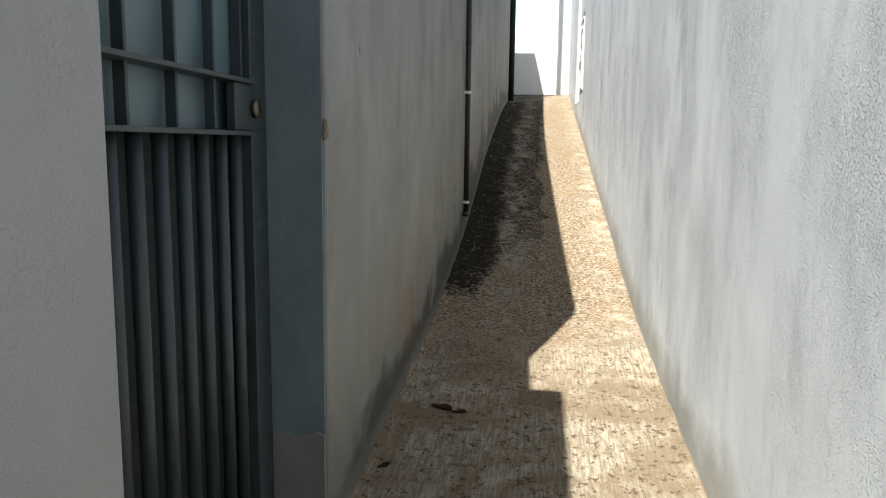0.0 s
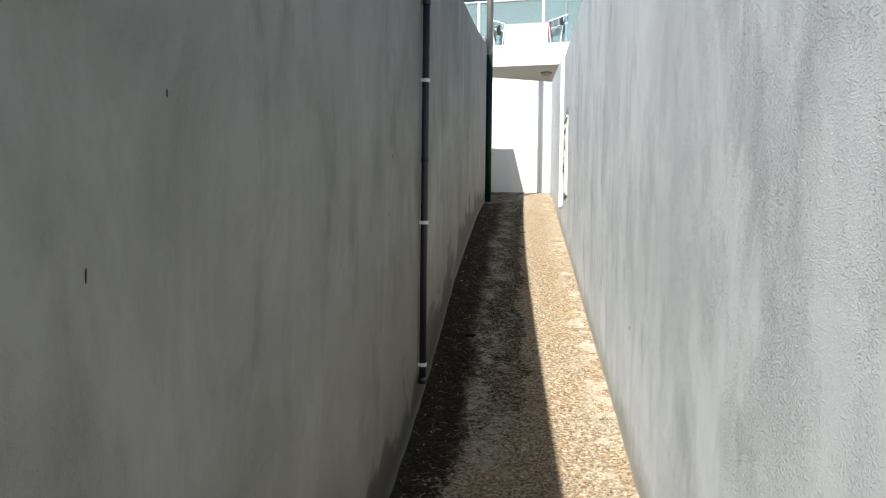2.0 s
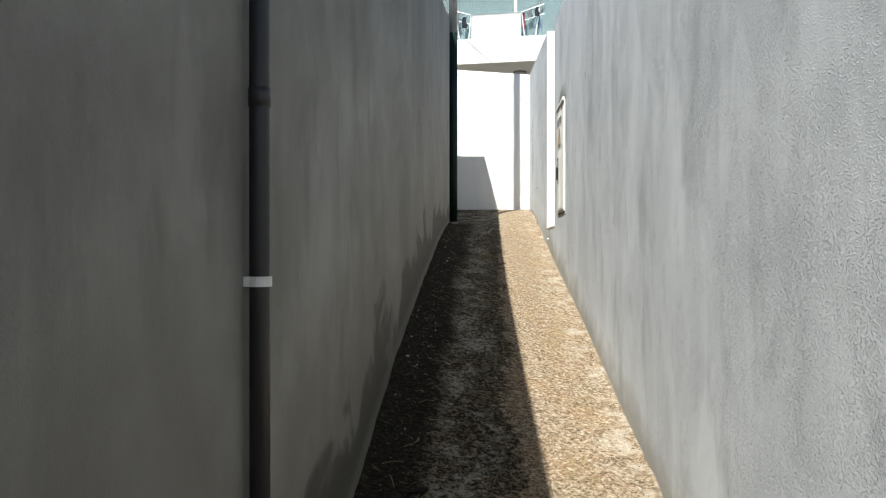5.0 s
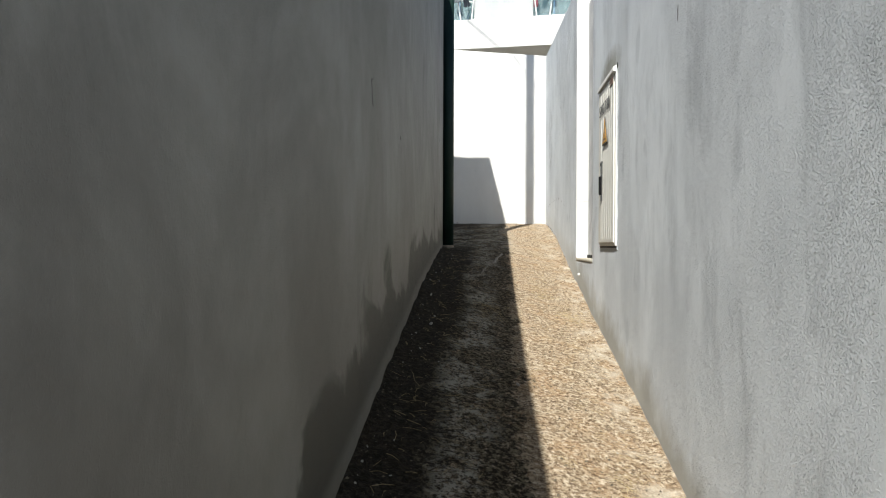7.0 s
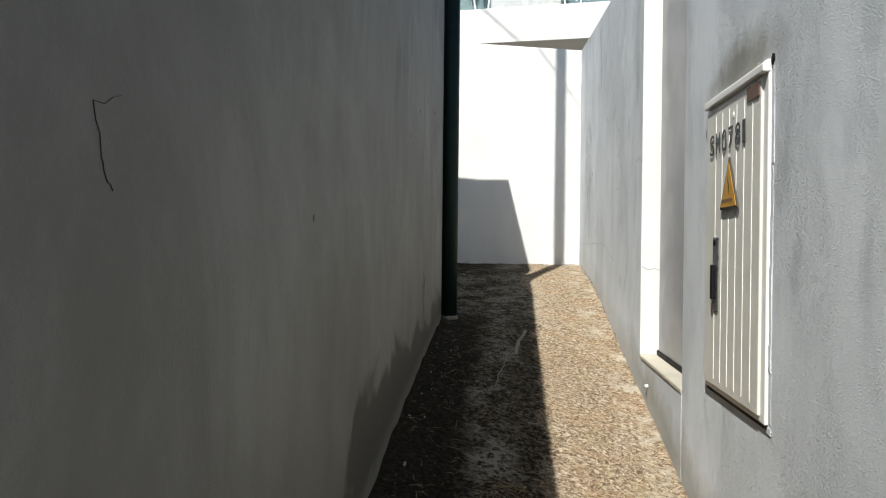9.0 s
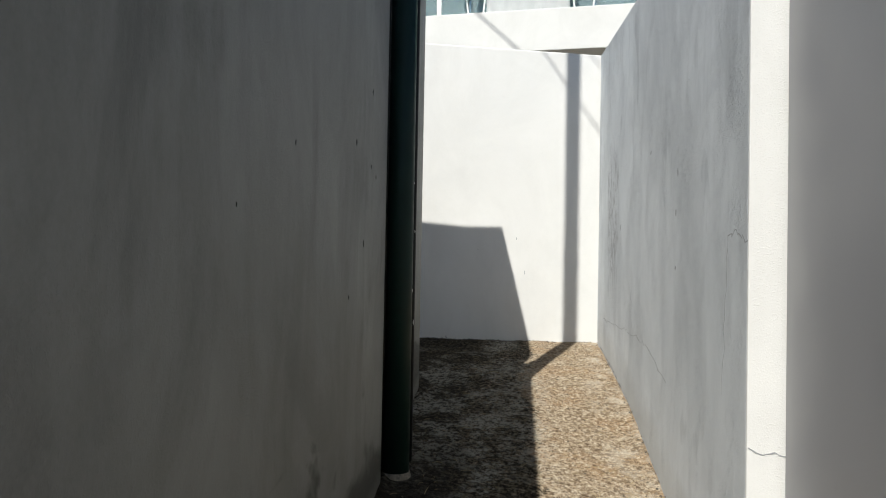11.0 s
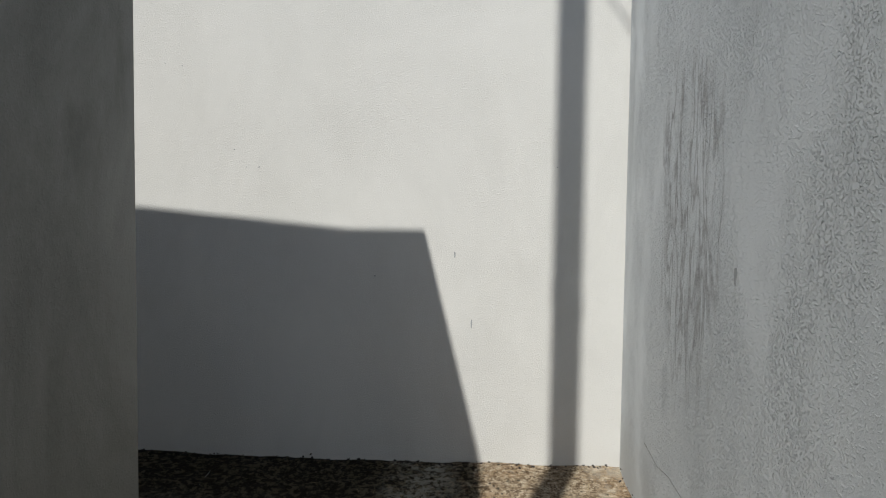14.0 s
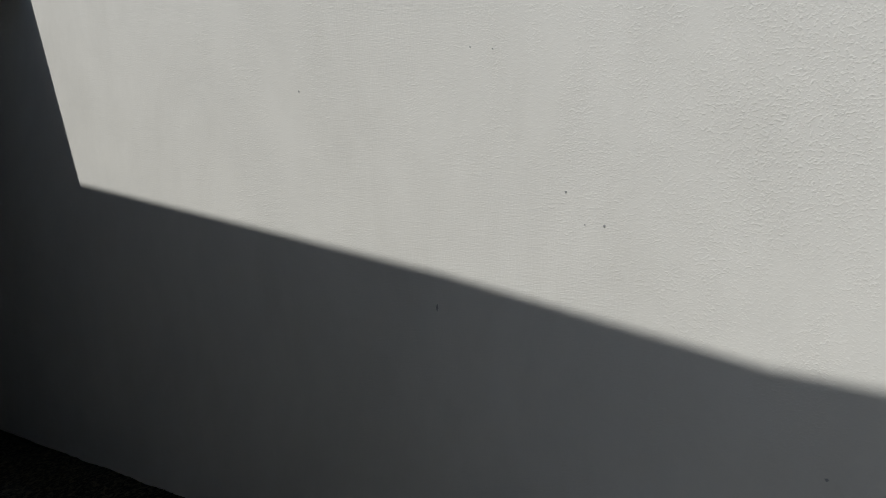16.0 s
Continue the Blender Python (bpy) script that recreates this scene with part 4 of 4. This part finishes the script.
ribbon("hairline_crack", WALLS["wall_left"], "x", ON_L, [(8.69, 3.72), (8.63, 3.70), (8.64, 3.65), (8.65, 3.62), (8.67, 3.60)], 0.0005, M_MARK, 3, 3, 0.004)

# knocked-off plaster at the corner by the gate, and a patch of bare cement at its foot
bm = B()
bmesh.ops.create_icosphere(bm, subdivisions=2, radius=1.0)
for v in bm.verts:
    k = 1 + 0.25 * noise.noise(v.co * 2.3)
    v.co = (XL + 0.0 + v.co.x * 0.011 * k, 0.603 + v.co.y * 0.016 * k, 2.221 + v.co.z * 0.034 * k)
part("plaster_chip", bm, M_CHIP, WALLS["wall_left"], "knocked-off corner showing bare cement", True)
bm = B()
prism(bm, [(-0.80, 0.9), (-0.634, 0.9), (-0.634, 1.29), (-0.66, 1.305), (-0.72, 1.285), (-0.77, 1.30), (-0.80, 1.29)], "y", 0.578, 0.586, 0.003)
part("cement_patch", bm, M_WALL, WALLS["trim_gate_reveal"], "rough cement patch")


# ---- loose litter on the floor ----
def on_floor(x, y, lift=0.0):
    p = Vector((x, y, 0))
    rough = 0.011 * noise.noise(p * 3.1) + 0.006 * noise.noise(p * 9.0) + 0.004 * noise.noise(p * 27)
    edge = max(0.0, 1 - min(abs(x - XL), abs(x - XR)) / 0.07)
    return floor_z(x, y) + rough + edge * edge * 0.02 + lift


def leaf(x, y, size, turn, material, label):
    o = thing("fallen_leaf", (x, y, on_floor(x, y)), label, "leaf", "fallen leaves")
    o.rotation_euler = (0.15, 0, turn)
    bm = B()
    n, m = 10, 4
    rows = []
    for i in range(n + 1):
        t = i / n
        half = 0.32 * size * math.sin(math.pi * min(1, 0.08 + t * 0.92)) ** 0.8
        rows.append([bm.verts.new(((t - 0.5) * 2 * size, half * (2 * j / m - 1), 0.004 + 0.25 * size * (2 * j / m - 1) ** 2 + 0.12 * size * math.sin(5 * t + j))) for j in range(m + 1)])
    for a, b in zip(rows, rows[1:]):
        for j in range(m):
            bm.faces.new((a[j], a[j + 1], b[j + 1], b[j]))
    bmesh.ops.solidify(bm, geom=bm.faces[:], thickness=0.0012)
    part("blade", bm, material, o, smooth=True)
    bm = B()
    rod(bm, (size, 0, 0.006), (size * 1.5, size * 0.1, 0.003), 0.0012, 6)
    part("stalk", bm, material, o)


leaf(-0.41, 1.66, 0.055, -0.35, M_LEAF, "curled brown dry leaf on the concrete")
leaf(-0.33, 1.63, 0.035, 0.2, M_LEAF, "small reddish dry leaf on the concrete")
leaf(-0.39, 6.0, 0.05, 0.5, M_LEAF_DARK, "blackened rotten leaf on the concrete")
leaf(-0.56, 1.10, 0.03, 0.9, M_LEAF_DARK, "small black leaf at the wall foot")
leaf(-0.2, 2.6, 0.025, 1.9, M_LEAF_DARK, "small black leaf on the concrete")


def straw():
    rnd = random.Random(21)
    bm = B()
    tufts = ((0.40, 8.35), (0.36, 8.05), (0.42, 7.1), (0.44, 10.95), (0.30, 11.5), (-0.12, 10.6), (0.28, 6.2))
    for i in range(1900):
        y = rnd.uniform(3.0, 15.9)
        x = rnd.choice((rnd.uniform(-0.6, 0.6), rnd.gauss(0.35, 0.12), rnd.gauss(-0.42, 0.1)))
        if i >= 1350:
            tx, ty = tufts[i % len(tufts)]
            x, y = rnd.gauss(tx, 0.05), rnd.gauss(ty, 0.12)
        if not -0.6 < x < 0.6:
            continue
        length, turn = rnd.uniform(0.008, 0.030) * rnd.choice((0.6, 1, 1, 1.6)), rnd.uniform(0, math.pi)
        bend = rnd.uniform(-0.5, 0.5)
        p0 = Vector((x, y, on_floor(x, y, 0.004)))
        p1 = p0 + Vector((math.cos(turn), math.sin(turn), 0)) * length
        p2 = p1 + Vector((math.cos(turn + bend), math.sin(turn + bend), 0)) * length
        p1.z, p2.z = on_floor(p1.x, p1.y, 0.007), on_floor(p2.x, p2.y, 0.004)
        r = rnd.uniform(0.0006, 0.0013)
        ring = []
        for p in (p0, p1, p2):
            side = Vector((-math.sin(turn), math.cos(turn), 0)) * r
            ring.append((bm.verts.new(p + side), bm.verts.new(p - side), bm.verts.new(p + Vector((0, 0, r * 1.5)))))
        for q0, q1 in zip(ring, ring[1:]):
            for k in range(3):
                bm.faces.new((q0[k], q0[(k + 1) % 3], q1[(k + 1) % 3], q1[k]))
    tagged(link_mesh("straw_litter", bm, M_STRAW), "dry straw and grass stalks strewn on concrete", "straw", kind="stuff")


straw()


def grit():
    rnd = random.Random(22)
    ball = [Vector(c) for c in ((0, 0, 1), (0.9, 0, 0.1), (0.2, 0.9, 0), (-0.8, 0.4, 0.15), (-0.6, -0.7, 0), (0.4, -0.85, 0.1))]
    faces = [(0, 1, 2), (0, 2, 3), (0, 3, 4), (0, 4, 5), (0, 5, 1)]
    verts, polys = [], []
    for i in range(9000):
        y = rnd.uniform(0.2, 16.0)
        x = rnd.uniform(-0.62, 0.61)
        r = rnd.choice((0.002, 0.003, 0.003, 0.004, 0.006, 0.008)) * rnd.uniform(0.7, 1.3)
        turn = Matrix.Rotation(rnd.uniform(0, 6.28), 3, "Z")
        base = Vector((x, y, on_floor(x, y, -0.0005)))
        k = len(verts)
        verts += [base + turn @ Vector((v.x * r, v.y * r * rnd.uniform(0.6, 1.1), v.z * r * 0.7)) for v in ball]
        polys += [tuple(k + j for j in f) for f in faces]
    me = bpy.data.meshes.new("grit")
    me.from_pydata(verts, [], polys)
    me.materials.append(M_GRIT)
    tagged(new("grit", me), "loose grit and crumbs of concrete", "grit", kind="stuff")


grit()


def debris():
    rnd = random.Random(31)
    bm = B()
    for i in range(520):
        if i < 300:
            x, y = rnd.uniform(-3.2, 0.6), YE - abs(rnd.gauss(0, 0.016))
        elif i < 420:
            x, y = XR - abs(rnd.gauss(0, 0.008)), rnd.uniform(12.3, 16.05)
        else:
            x, y = XL + abs(rnd.gauss(0, 0.01)), rnd.uniform(1.0, 13.0)
        r = rnd.uniform(0.0015, 0.005) if i < 300 else rnd.uniform(0.0015, 0.0045)
        m = Matrix.Translation((x, y, on_floor(x, y, 0.002))) @ Euler((rnd.random() * 6, rnd.random() * 6, 0)).to_matrix().to_4x4() @ Matrix.Diagonal((r * rnd.uniform(0.7, 2.2), r, r * 0.7, 1))
        bmesh.ops.create_icosphere(bm, subdivisions=1, radius=1.0, matrix=m)
    tagged(link_mesh("debris", bm, M_LEAF_DARK), "dark rotten leaf crumbs along the wall foot", "debris", kind="stuff")


debris()


def chips():
    """Pale crumbs of mortar and plaster dropped along the shaded wall."""
    rnd = random.Random(41)
    bm = B()
    for i in range(150):
        x = XL + 0.03 + abs(rnd.gauss(0, 0.09)) if i < 110 else rnd.uniform(-0.5, 0.6)
        y = rnd.uniform(1.0, 13.0)
        k = rnd.uniform(0.002, 0.006) * (2.0 if i % 25 == 0 else 1.0)
        m = Matrix.Translation((x, y, on_floor(x, y, k * 0.3))) @ Euler((rnd.random() * 6, rnd.random() * 6, rnd.random() * 6)).to_matrix().to_4x4() @ Matrix.Diagonal((k * rnd.uniform(0.8, 1.8), k, k * 0.5, 1))
        bmesh.ops.create_icosphere(bm, subdivisions=1, radius=1.0, matrix=m)
    tagged(link_mesh("mortar_crumbs", bm, M_PEBBLE), "pale crumbs of mortar along the wall foot", "rubble", kind="stuff")


chips()

# the pale repaired crack that winds across the floor past the recess
line = [(-0.03, 13.1), (-0.09, 12.72), (-0.10, 12.47), (-0.16, 12.42), (-0.17, 12.27), (-0.23, 11.7)]
bm = B()
rnd = random.Random(5)
pts = []
for (x0, y0), (x1, y1) in zip(line, line[1:]):
    for k in range(8):
        t = k / 8
        pts.append((x0 + (x1 - x0) * t + rnd.uniform(-0.008, 0.008), y0 + (y1 - y0) * t))
for i, ((x0, y0), (x1, y1)) in enumerate(zip(pts, pts[1:])):
    w = 0.012 if y0 > 12.4 else 0.004
    q = [bm.verts.new((x, y, on_floor(x, y, 0.003))) for x, y in ((x0 - w, y0), (x0 + w, y0), (x1 + w, y1), (x1 - w, y1))]
    bm.faces.new(q[::-1])
    top = [bm.verts.new((x, y, on_floor(x, y, 0.007))) for x, y in ((x0 - w * 0.5, y0), (x0 + w * 0.5, y0), (x1 + w * 0.5, y1), (x1 - w * 0.5, y1))]
    bm.faces.new(top)
    for k in range(4):
        bm.faces.new((q[k], q[(k + 1) % 4], top[(k + 1) % 4], top[k]))
part("crack_filler", bm, M_CRACK_PALE, WALLS["floor"], "pale mortar in a winding crack")
